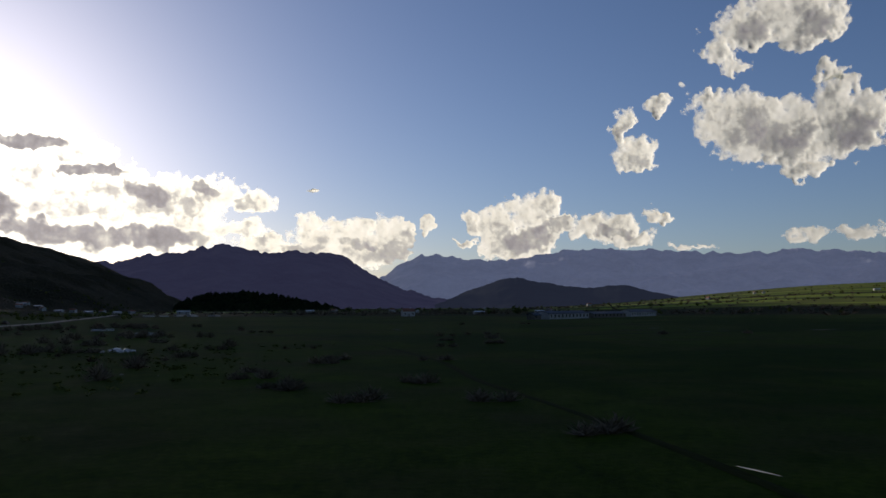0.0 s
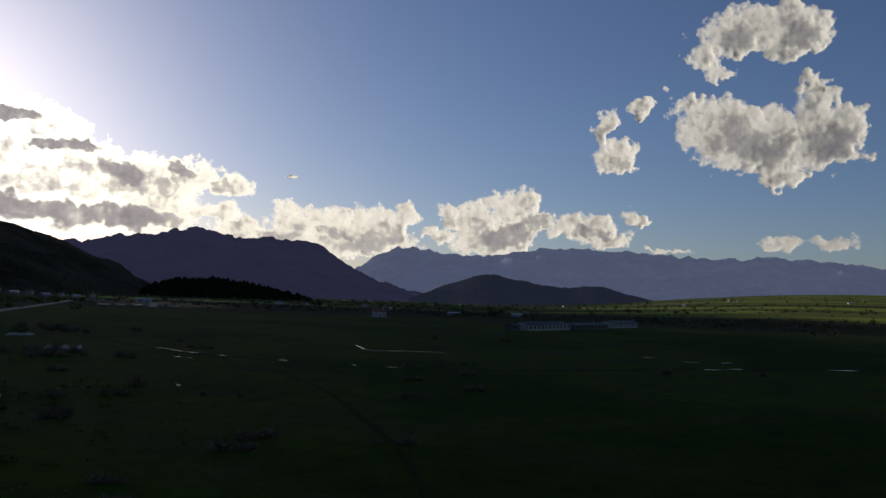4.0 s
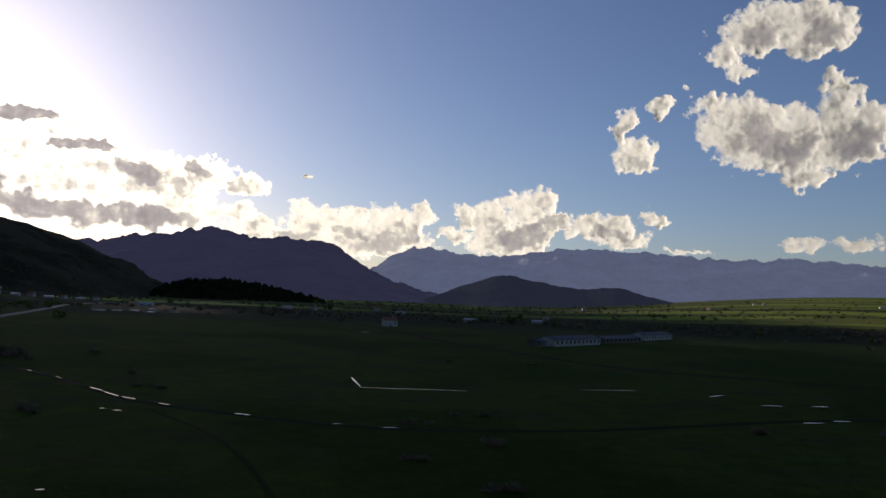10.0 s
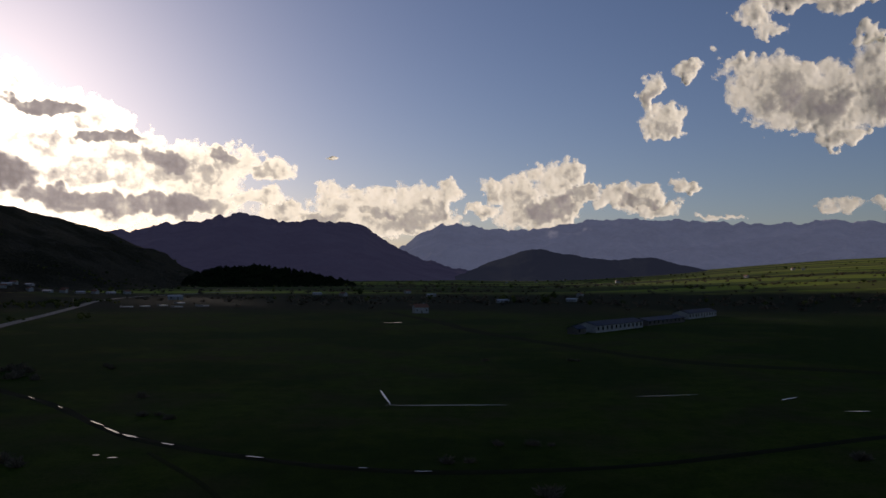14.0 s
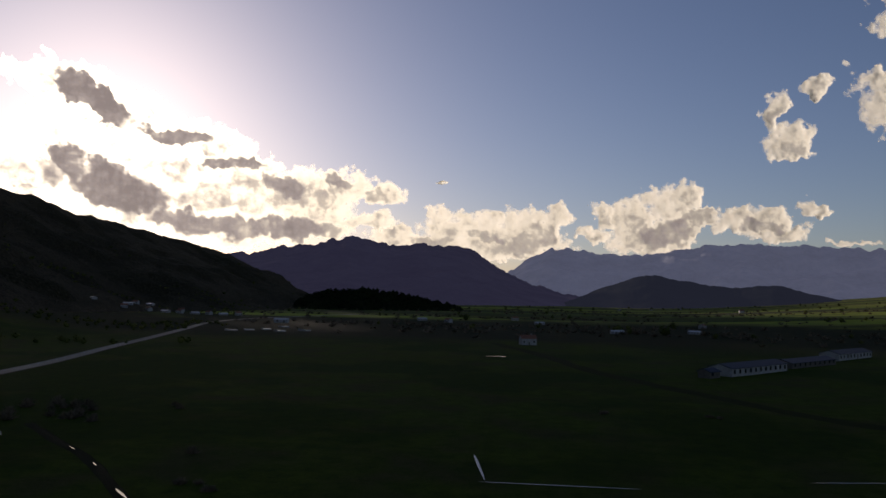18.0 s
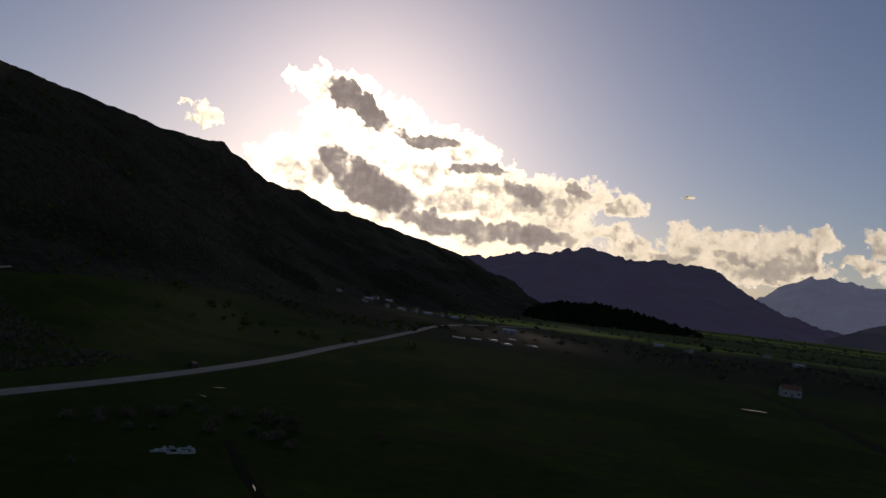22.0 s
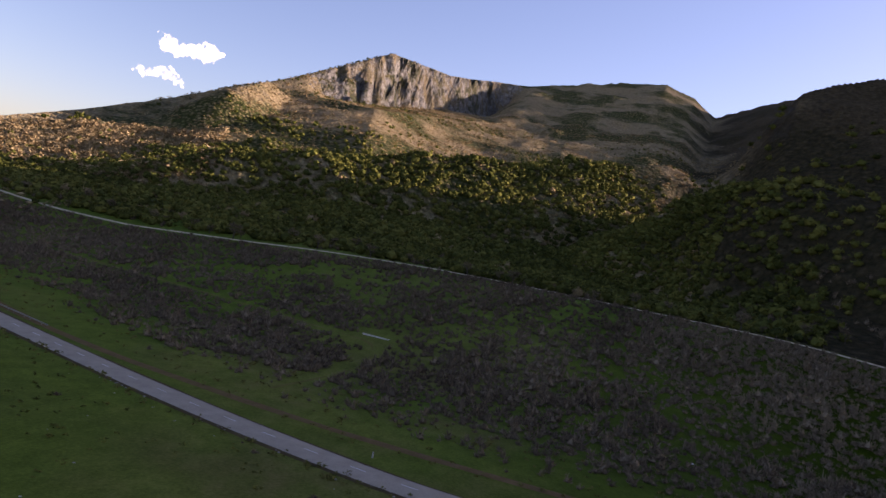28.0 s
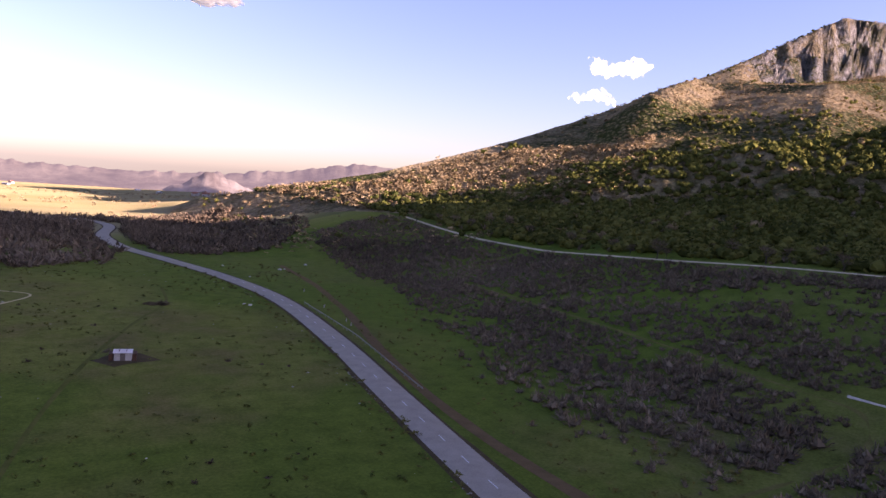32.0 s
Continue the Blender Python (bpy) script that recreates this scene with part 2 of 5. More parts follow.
    bump(n, l, b, lumps, 1.0, 1.6)
    return m


def far_material(name, low, high, haze_tint, glow):
    """Distant ranges: bare rock and woods, with kilometres of haze added as a glow."""
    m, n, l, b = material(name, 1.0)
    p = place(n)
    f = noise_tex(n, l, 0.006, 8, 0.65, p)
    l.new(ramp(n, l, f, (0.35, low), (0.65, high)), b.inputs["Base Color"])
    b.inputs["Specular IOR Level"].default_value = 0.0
    b.inputs["Emission Color"].default_value = (*haze_tint, 1)
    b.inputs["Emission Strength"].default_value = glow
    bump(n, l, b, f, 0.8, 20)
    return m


def water_material():
    m, n, l, b = material("standing_water", 0.06)
    b.inputs["Base Color"].default_value = (0.02, 0.022, 0.018, 1)
    b.inputs["Specular IOR Level"].default_value = 0.5
    b.inputs["Roughness"].default_value = 0.12
    b.inputs["IOR"].default_value = 1.33
    bump(n, l, b, noise_tex(n, l, 1.2, 3, 0.5, place(n)), 0.08, 0.02)
    return m


def cloud_material():
    m, n, l, b = material("cloud_vapour", 1.0)
    n.remove(b)
    out = n["Material Output"]
    at = n.new("ShaderNodeAttribute")
    at.attribute_name = "thickness"
    wisp, heap = noise_tex(n, l, 0.016, 8, 0.6, place(n)), noise_tex(n, l, 0.007, 6, 0.6, place(n))
    edge = math_node(n, l, "ADD", at.outputs["Fac"], math_node(n, l, "MULTIPLY", math_node(n, l, "SUBTRACT", wisp, 0.5), 0.9))
    cover = ramp(n, l, math_node(n, l, "MULTIPLY", edge, 0.5), (0.0, grey(0)), (0.05, grey(0.5)), (0.13, grey(1)))
    deep = math_node(n, l, "ADD", at.outputs["Fac"], math_node(n, l, "MULTIPLY", math_node(n, l, "SUBTRACT", heap, 0.5), 1.5))
    deep = math_node(n, l, "ADD", deep, math_node(n, l, "MULTIPLY", math_node(n, l, "SUBTRACT", wisp, 0.5), 0.9))
    # denser vapour gets a darker colour, in place of light lost inside it
    thin = ramp(n, l, math_node(n, l, "MULTIPLY", deep, 0.4), (0.1, (0.73, 0.74, 0.66)), (0.24, (0.63, 0.64, 0.56)), (0.34, (0.38, 0.39, 0.36)), (0.50, (0.26, 0.26, 0.27)), (0.68, (0.18, 0.175, 0.185)))
    tr, di, hole = n.new("ShaderNodeBsdfTranslucent"), n.new("ShaderNodeBsdfDiffuse"), n.new("ShaderNodeBsdfTransparent")
    l.new(thin, tr.inputs["Color"])
    di.inputs["Color"].default_value = (0.62, 0.63, 0.57, 1)
    # droplets throw most light forwards: thin edges before the sun glow
    ahead, fwd = n.new("ShaderNodeBsdfRefraction"), n.new("ShaderNodeMixShader")
    ahead.inputs["IOR"].default_value, ahead.inputs["Roughness"].default_value = 1.22, 1.0
    l.new(thin, ahead.inputs["Color"])
    l.new(ramp(n, l, math_node(n, l, "MULTIPLY", deep, 0.4), (0.12, grey(0.09)), (0.34, grey(0.05)), (0.46, grey(0.0))), fwd.inputs[0])
    add, m2 = n.new("ShaderNodeMixShader"), n.new("ShaderNodeMixShader")
    add.inputs[0].default_value = 0.2
    l.new(tr.outputs[0], add.inputs[1])
    l.new(di.outputs[0], add.inputs[2])
    l.new(cover, m2.inputs[0])
    l.new(hole.outputs[0], m2.inputs[1])
    l.new(add.outputs[0], fwd.inputs[1])
    l.new(ahead.outputs[0], fwd.inputs[2])
    l.new(fwd.outputs[0], m2.inputs[2])
    l.new(m2.outputs[0], out.inputs["Surface"])
    return m


GRASS, SLOPE, WATER, CLOUD = grass_material(), slope_material(), water_material(), cloud_material()
# far ranges: the last two values give the haze colour and its glow
FAR = far_material("far_range_haze_glow", (0.10, 0.11, 0.13), (0.20, 0.20, 0.22), (0.50, 0.60, 0.85), 0.12)
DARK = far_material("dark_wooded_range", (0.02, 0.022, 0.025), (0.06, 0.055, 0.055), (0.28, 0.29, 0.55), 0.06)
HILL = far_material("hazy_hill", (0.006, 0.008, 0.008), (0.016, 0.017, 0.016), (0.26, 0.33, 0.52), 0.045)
SOUTH = far_material("southern_hills_haze_glow", (0.035, 0.032, 0.024), (0.105, 0.095, 0.070), (0.60, 0.55, 0.60), 0.085)
ASPHALT = simple("worn_asphalt", (0.22, 0.195, 0.15), (0.345, 0.307, 0.24), scale=0.5, rough=0.8, bumpy=0.1, gloss=0.05)
PAINT = simple("road_paint", (0.45, 0.45, 0.45), (0.62, 0.62, 0.60), scale=3, rough=0.6, bumpy=0)
GRAVEL = simple("pale_gravel", (0.30, 0.25, 0.165), (0.56, 0.48, 0.33), scale=0.6, bumpy=0.4, gloss=0.015)
EARTH = simple("brown_earth", (0.045, 0.035, 0.018), (0.095, 0.070, 0.036), scale=0.4, bumpy=0.5, gloss=0.015)
REDEARTH = simple("reddish_earth", (0.085, 0.055, 0.026), (0.16, 0.105, 0.052), scale=0.5, bumpy=0.5, gloss=0.015)
# quarry rock, with the same haze glow as the far ranges
QUARRY = far_material("quarried_limestone_in_haze", (0.07, 0.06, 0.05), (0.22, 0.20, 0.175), (0.55, 0.52, 0.60), 0.04)
TRODDEN = simple("trodden_grass", (0.011, 0.014, 0.003), (0.034, 0.038, 0.009), scale=0.3, bumpy=0.4, gloss=0.01)
WORN = simple("worn_pasture", (0.050, 0.064, 0.012), (0.105, 0.112, 0.030), scale=0.3, bumpy=0.4, gloss=0.01)
DRYGRASS = simple("yellowed_grass", (0.070, 0.074, 0.018), (0.150, 0.135, 0.045), scale=0.3, bumpy=0.4, gloss=0.01)
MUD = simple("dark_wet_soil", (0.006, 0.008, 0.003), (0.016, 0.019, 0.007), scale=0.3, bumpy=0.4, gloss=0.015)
STONE = simple("pale_limestone", (0.26, 0.25, 0.23), (0.62, 0.60, 0.56), scale=1.2, bumpy=0.4)
PLASTER = simple("weathered_white_plaster", (0.22, 0.21, 0.19), (0.44, 0.43, 0.40), scale=0.4, bumpy=0.1)
GLINT = simple("wet_pale_concrete", (0.24, 0.24, 0.23), (0.48, 0.48, 0.46), scale=0.6, rough=0.25, bumpy=0.05, gloss=0.6)
TILES = simple("clay_roof_tiles", (0.16, 0.06, 0.035), (0.30, 0.13, 0.08), scale=0.8, bumpy=0.4)
BLUEROOF = simple("blue_sheet_roof", (0.014, 0.024, 0.045), (0.03, 0.042, 0.075), scale=0.2, rough=0.6, metal=0.1, gloss=0.1)
GLASS = simple("dark_window_glass", (0.01, 0.012, 0.015), (0.02, 0.022, 0.026), rough=0.15, bumpy=0)
RUST = simple("brown_rusty_sheet", (0.040, 0.022, 0.014), (0.105, 0.056, 0.036), scale=0.8)
WHITESHEET = simple("white_sheet_metal", (0.45, 0.45, 0.44), (0.70, 0.69, 0.67), scale=0.6, rough=0.6, bumpy=0.1)
RUBBLE = simple("grey_rubble_stone", (0.09, 0.085, 0.075), (0.34, 0.33, 0.30), scale=1.4, bumpy=0.4)
WOOD = simple("grey_weathered_wood", (0.07, 0.06, 0.05), (0.17, 0.15, 0.12), scale=1.5)
BARK = simple("tree_bark", (0.035, 0.028, 0.022), (0.09, 0.075, 0.06), scale=2)
CARPAINT = simple("dark_car_paint", (0.03, 0.012, 0.010), (0.05, 0.02, 0.016), rough=0.25, bumpy=0)
RUBBER = simple("tyre_rubber", (0.012, 0.012, 0.012), (0.025, 0.025, 0.025), bumpy=0)
LAMPGLASS = simple("lamp_glass", (0.5, 0.45, 0.4), (0.7, 0.66, 0.6), rough=0.2, bumpy=0)
TWIGS = varied("bare_purple_twigs", (0.056, 0.043, 0.029), (0.122, 0.094, 0.062), (0.205, 0.159, 0.106))
DARKTWIGS = varied("dark_brown_twigs", (0.030, 0.020, 0.014), (0.072, 0.048, 0.034), (0.125, 0.084, 0.060))
LEAVES = varied("evergreen_leaves", (0.026, 0.034, 0.009), (0.066, 0.076, 0.017), (0.135, 0.132, 0.032))
RUSSET = varied("russet_leaves", (0.095, 0.068, 0.034), (0.235, 0.174, 0.090), (0.36, 0.275, 0.148))
OAK = varied("bare_oak_twigs", (0.066, 0.048, 0.024), (0.155, 0.115, 0.058), (0.245, 0.188, 0.098))
# darker copy of the leaves: the knoll's deep shade is put into the colour
SHADED_LEAVES = varied("shaded_knoll_leaves", (0.005, 0.008, 0.004), (0.012, 0.018, 0.007), (0.022, 0.03, 0.01))

# ---- shape of the land ----
CX, CY = -53.95, 113.1
K = 0.75  # the western and southern plan is drawn larger and set down at this scale


def south(x, y):
    """From the drawn plan of the road, the thicket and the massif to the ground."""
    return K * x - 23.95, K * y + 30.6


TABLE = np.random.RandomState(7).rand(256, 256)


def lattice(x, y):
    xi, yi = np.floor(x).astype(int), np.floor(y).astype(int)
    fx, fy = x - xi, y - yi
    fx, fy = fx * fx * (3 - 2 * fx), fy * fy * (3 - 2 * fy)
    a, b = TABLE[xi & 255, yi & 255], TABLE[(xi + 1) & 255, yi & 255]
    c, d = TABLE[xi & 255, (yi + 1) & 255], TABLE[(xi + 1) & 255, (yi + 1) & 255]
    return (a + (b - a) * fx) * (1 - fy) + (c + (d - c) * fx) * fy


def fbm(x, y, octaves=5, gain=0.5, ridged=False):
    x, y = np.asarray(x, float), np.asarray(y, float)
    total, amp, norm = 0.0, 1.0, 0.0
    for k in range(octaves):
        v = lattice(x * 2**k + 17.3 * k, y * 2**k + 5.1 * k)
        total = total + amp * (1 - abs(2 * v - 1) if ridged else v)
        norm += amp
        amp *= gain
    return total / norm


def smooth(v, a, b):
    t = np.clip((np.asarray(v, float) - a) / (b - a), 0, 1)
    return t * t * (3 - 2 * t)


# centre line of the road, from south to north
ROAD = [south(p[0] + 1.8, p[1]) for p in [(-175, -520), (-215, -400), (-193, -312), (-190, -257), (-195, -215), (-200, -164), (-199.5, -117), (-186, -50), (-171.5, 0), (-158, 48), (-151.5, 76),
                            (-146.5, 110)]] + [
        (-135.5, 150), (-139.2, 190), (-146, 235), (-162.5, 300), (-182.5, 356), (-206, 425), (-240, 520), (-276, 620), (-290, 703), (-282, 800), (-262, 960)]
ROAD_X = np.array([p[0] for p in ROAD], float)
ROAD_Y = np.array([p[1] for p in ROAD], float)
# the western massif: turn from north to west, height angle of its crest, seen from the meadow
CREST_NEAR = [(12, -1.2), (19.2, -0.5), (20.4, 0.0), (21.5, 1.0), (23.5, 1.5), (25.4, 2.4), (27.2, 2.85), (28.6, 3.3), (30.1, 3.55), (31.5, 4.05), (34.2, 4.65), (36.2, 5.1), (38.3, 6.0), (40.8, 6.5),
              (42.5, 7.9), (43.6, 8.3), (44.3, 9.1), (45.6, 9.0), (48.3, 9.5), (52.8, 10.85), (55.2, 11.4), (57.5, 12.0), (59.5, 12.5), (60.6, 13.0), (62.6, 14.3), (64, 14.75), (65, 15.2), (67.4, 16.2),
              (69.7, 16.75), (71.5, 16.2), (73.2, 15.75), (77, 15.7), (79.5, 15.3), (81.5, 14.6), (83, 12.5), (85, 9.0), (88, 6.0), (92, 2.5), (95, -4)]
NEAR_R = [(12, 2500), (20, 2300), (27, 1950), (36, 1600), (47, 1150), (60, 800), (70, 708), (77, 680), (88, 618), (95, 574)]
CREST_FAR = [(67, -4), (74, 4), (79, 9), (81, 12.0), (83, 14.0), (86, 13.1), (88.9, 12.0), (90.5, 13.2), (92.7, 13.9), (96, 13.6), (98.5, 13.2), (103, 12.6), (109, 12.4), (113.6, 13.2), (117.2, 11.5), (122, 9.3), (130, 6.0), (134.5, 4.25),
             (139, 2.7), (143.5, 1.3), (151.5, -0.6), (158, -1.9)]
FAR_R = [(67, 1800), (76, 2300), (83, 2700), (88, 2900), (92, 2950), (96, 2950), (100, 2900), (105, 2600), (109, 2100), (113, 1700), (122, 1230), (134, 900), (143, 740), (158, 720)]
FOOT_R = [(12, 1700), (20, 1100), (27, 800), (36, 560), (45, 430), (58, 345), (70, 300), (76, 310), (82, 360), (88, 450), (95, 430), (100, 390), (106, 350), (112, 345), (120, 370), (140, 490), (150, 560), (158, 640)]


def knots(table, v):
    return np.interp(v, [a for a, _ in table], [b for _, b in table])


def polar(x, y):
    dx, dy = np.asarray(x, float) - CX, np.asarray(y, float) - CY
    return np.degrees(np.arctan2(-dx, dy)), np.hypot(dx, dy)


def plain(x, y):
    """The valley floor: flat by the road, rising to the hillside track and to the north-east."""
    az, r = polar(x, y)
    west = np.interp(y, ROAD_Y, ROAD_X) - x
    z = 18 * smooth(west, 34, 142) * smooth(az, 22, 50) * (1 - smooth(az, 150, 165))
    z = z + np.clip(r - 600, 0, 2600) * 0.036 * smooth(-az, 6, 34) * (1 - smooth(-az, 80, 130))
    rough = np.clip(r / 400, 0.15, 1.0)
    z = z - 0.024 * np.clip(r - 420, 0, 2600) * smooth(abs(az), 146, 156)
    return z + rough * (1.2 * (fbm(x / 90, y / 90, 3) - 0.5)) * smooth(abs(west), 6, 40)


def crag(az, r, rc, rise, z, tan_c):
    """The summit cliffs: a ribbed wall of rock from a broken foot up to the skyline."""
    span = smooth(az, 102.5, 106.0) * (1 - smooth(az, 117.5, 120.5))
    az = az + 1.9 * (fbm(az * 0.6, r / 48, 3) - 0.5) - 0.007 * (r - rc)
    ribs = 130 * (fbm(az * 0.42 + 2.0, r / 420, 2, 0.5, True) - 0.6) + 120 * (fbm(az * 0.75 + r / 75, r / 42 + 4, 3, 0.55, True) - 0.6)
    foot = rc - 165 + ribs
    base = np.tan(np.radians(np.interp(az, [100, 103, 106, 110, 114, 118.6, 123], [11.0, 9.5, 9.6, 9.7, 9.1, 8.8, 8.9])))
    climb = np.clip((r - foot) / 82, 0, 1)
    climb = climb + 0.07 * np.sin(climb * 12.6 + 5 * fbm(az * 0.8, r / 300, 2)) * climb * (1 - climb) * 4
    wall = 36 + r * (base + (tan_c - base) * climb) - z
    wall = np.where(r < foot, np.minimum(rise, wall), np.minimum(wall, 36 + r * tan_c - z))
    return rise + (wall - rise) * span


# spurs: turn, distance and height of points along each back, from the crest to the foot
SPURS = [[(87, 497, 101), (85.7, 488, 104), (80.6, 465, 105), (74.1, 432, 98), (66.8, 400, 90), (59.5, 380, 62), (52.3, 378, 40)],
         [(69, 590, 141), (64.2, 565, 116), (58.8, 588, 122), (52.2, 634, 115), (47.8, 690, 103), (41, 720, 60), (36, 700, 34)],
         [(134, 500, 32), (128, 525, 52), (121, 540, 70), (114, 560, 84), (108, 590, 96), (103, 630, 110), (98, 680, 126), (94, 740, 142), (90, 800, 156)],
         [(122.5, 1040, 207), (123.5, 950, 180), (124.5, 880, 156)], [(119, 760, 106), (121, 700, 92)], [(111, 900, 132), (114.5, 790, 110)]]


def spur_height(x, y, d_noise):
    best = np.full(np.shape(x), -99.0)
    for line in SPURS:
        for (a0, r0, h0), (a1, r1, h1) in zip(line, line[1:]):
            x0, y0 = -40 - r0 * math.sin(radians(a0)), 110 + r0 * math.cos(radians(a0))
            x1, y1 = -40 - r1 * math.sin(radians(a1)), 110 + r1 * math.cos(radians(a1))
            q = np.clip(((x - x0) * (x1 - x0) + (y - y0) * (y1 - y0)) / ((x1 - x0) ** 2 + (y1 - y0) ** 2), 0, 1)
            d = np.hypot(x - x0 - q * (x1 - x0), y - y0 - q * (y1 - y0))
            best = np.maximum(best, h0 + (h1 - h0) * q - 0.8 * (np.sqrt(d * d + 200) - 14) + d_noise)
    return best


def crest_angle(crest, az):
    rag = 0.45 * (fbm(az * 0.55 + 4.2, az * 0 + 1.7, 6, 0.62, True) - 0.55)
    return knots(crest, az) + rag * (1 - 0.6 * smooth(az, 96, 104)) + 0.1 - 0.25 * smooth(az, 99, 104)


def relief(az, r, x, y, z, crest, crest_r):
    """Rise of one mountain above the plain, from its foot to its crest and down behind it."""
    rf, rc = knots(FOOT_R, az), knots(crest_r, az)
    tan_c = np.tan(np.radians(crest_angle(crest, az)))
    hc = 36 + rc * np.tan(np.radians(knots(crest, az) + 0.3))
    t = np.clip((r - rf) / (rc - rf), 0, 1)
    s = t ** 1.3
    rise = np.maximum(hc - z, 0) * s
    amp = np.clip(r - rf, 0, 220) / 220 * (1 - 0.8 * smooth(t, 0.8, 1.0)) * (1 - 0.62 * smooth(az, 99, 110))
    rise = rise + amp * (40 * (fbm(x / 230 + 3, y / 230, 6, 0.5, True) - 0.62) + 16 * (fbm(x / 55, y / 55, 2) - 0.5))
    rise = np.maximum(rise, spur_height(x, y, 16 * (fbm(x / 70 + 9, y / 70, 4, 0.5, True) - 0.62)) - z - 45 * (1 - smooth(r, rf - 10, rf + 110)))
    if crest is CREST_FAR:
        rise = crag(az, r, rc, rise, z, tan_c)
    top = 36 + r * tan_c - z
    return np.where(r > rc, np.minimum(rise, top) - (r - rc) * (0.6 + 0.5 * smooth(az, 50, 70)), np.minimum(rise, top))


def size_of(az):
    return np.interp(az, [30, 52], [1.0, K])


def land(x, y):
    az, r = polar(x, y)
    z = plain(x, y)
    inside = smooth(az, 9, 13) * (1 - smooth(az, 156, 160))
    k = size_of(az)
    rp = r / k
    xp, yp = -40 - rp * np.sin(np.radians(az)), 110 + rp * np.cos(np.radians(az))
    rise = np.where(az < 67, -9.0, relief(az, rp, xp, yp, z / k, CREST_FAR, FAR_R))
    rise = np.maximum(rise, np.where(az > 95, -9.0, relief(az, rp, xp, yp, z / k, CREST_NEAR, NEAR_R)))
    return z + k * np.where(rp > knots(FOOT_R, az), np.maximum(rise, -4), 0) * inside


def height(x, y):
    return float(land(np.array([float(x)]), np.array([float(y)]))[0])


# ---- mesh helpers ----


def mesh_of(name, verts, faces, mat, smooth_faces=False):
    """A mesh from arrays; faces all have the same number of corners."""
    me = bpy.data.meshes.new(name)
    verts, faces = np.asarray(verts, np.float32), np.asarray(faces, np.int32)
    k = faces.shape[1]
    me.vertices.add(len(verts))
    me.vertices.foreach_set("co", verts.ravel())
    me.loops.add(faces.size)
    me.loops.foreach_set("vertex_index", faces.ravel())
    me.polygons.add(len(faces))
    me.polygons.foreach_set("loop_start", np.arange(0, faces.size, k, dtype=np.int32))
    me.polygons.foreach_set("loop_total", np.full(len(faces), k, np.int32))
    me.polygons.foreach_set("use_smooth", np.full(len(faces), smooth_faces, bool))
    me.materials.append(mat)
    me.update(calc_edges=True)
    me.validate()
    return me


def grid_faces(rows, cols):
    i = np.arange(rows - 1)[:, None] * cols + np.arange(cols - 1)[None, :]
    return np.stack([i, i + 1, i + cols + 1, i + cols], -1).reshape(-1, 4)


def part(name, bm, mat, parent=None, label=""):
    me = bpy.data.meshes.new(name)
    bm.to_mesh(me)
    bm.free()
    me.materials.append(mat)
    ob = new(name, me)
    ob.parent = parent
    return tagged(ob, label)


def box(bm, x0, x1, y0, y1, z0, z1, bevel=0.0):
    r = bmesh.ops.create_cube(bm, size=1)
    for v in r["verts"]:
        v.co = Vector((x0 + (v.co.x + 0.5) * (x1 - x0), y0 + (v.co.y + 0.5) * (y1 - y0), z0 + (v.co.z + 0.5) * (z1 - z0)))
    if bevel:
        edges = list({e for v in r["verts"] for e in v.link_edges})
        bmesh.ops.bevel(bm, geom=edges, offset=bevel, segments=2, affect="EDGES")
    return bm


def boxed(x0, x1, y0, y1, z0, z1, bevel=0.0):
    return box(bmesh.new(), x0, x1, y0, y1, z0, z1, bevel)


def boulder_bm(size, seed, squash=0.6, rings=2):
    bm = bmesh.new()
    bmesh.ops.create_icosphere(bm, subdivisions=rings, radius=1)
    rnd = random.Random(seed)
    off = Vector((rnd.random() * 50, rnd.random() * 50, rnd.random() * 50))
    for v in bm.verts:
        k = 1 + 0.55 * noise.noise(v.co * 1.4 + off) + 0.2 * noise.noise(v.co * 4 + off)
        v.co = Vector((v.co.x * size * k, v.co.y * size * k * 0.8, (v.co.z * squash * k + squash * 0.55) * size))
    return bm


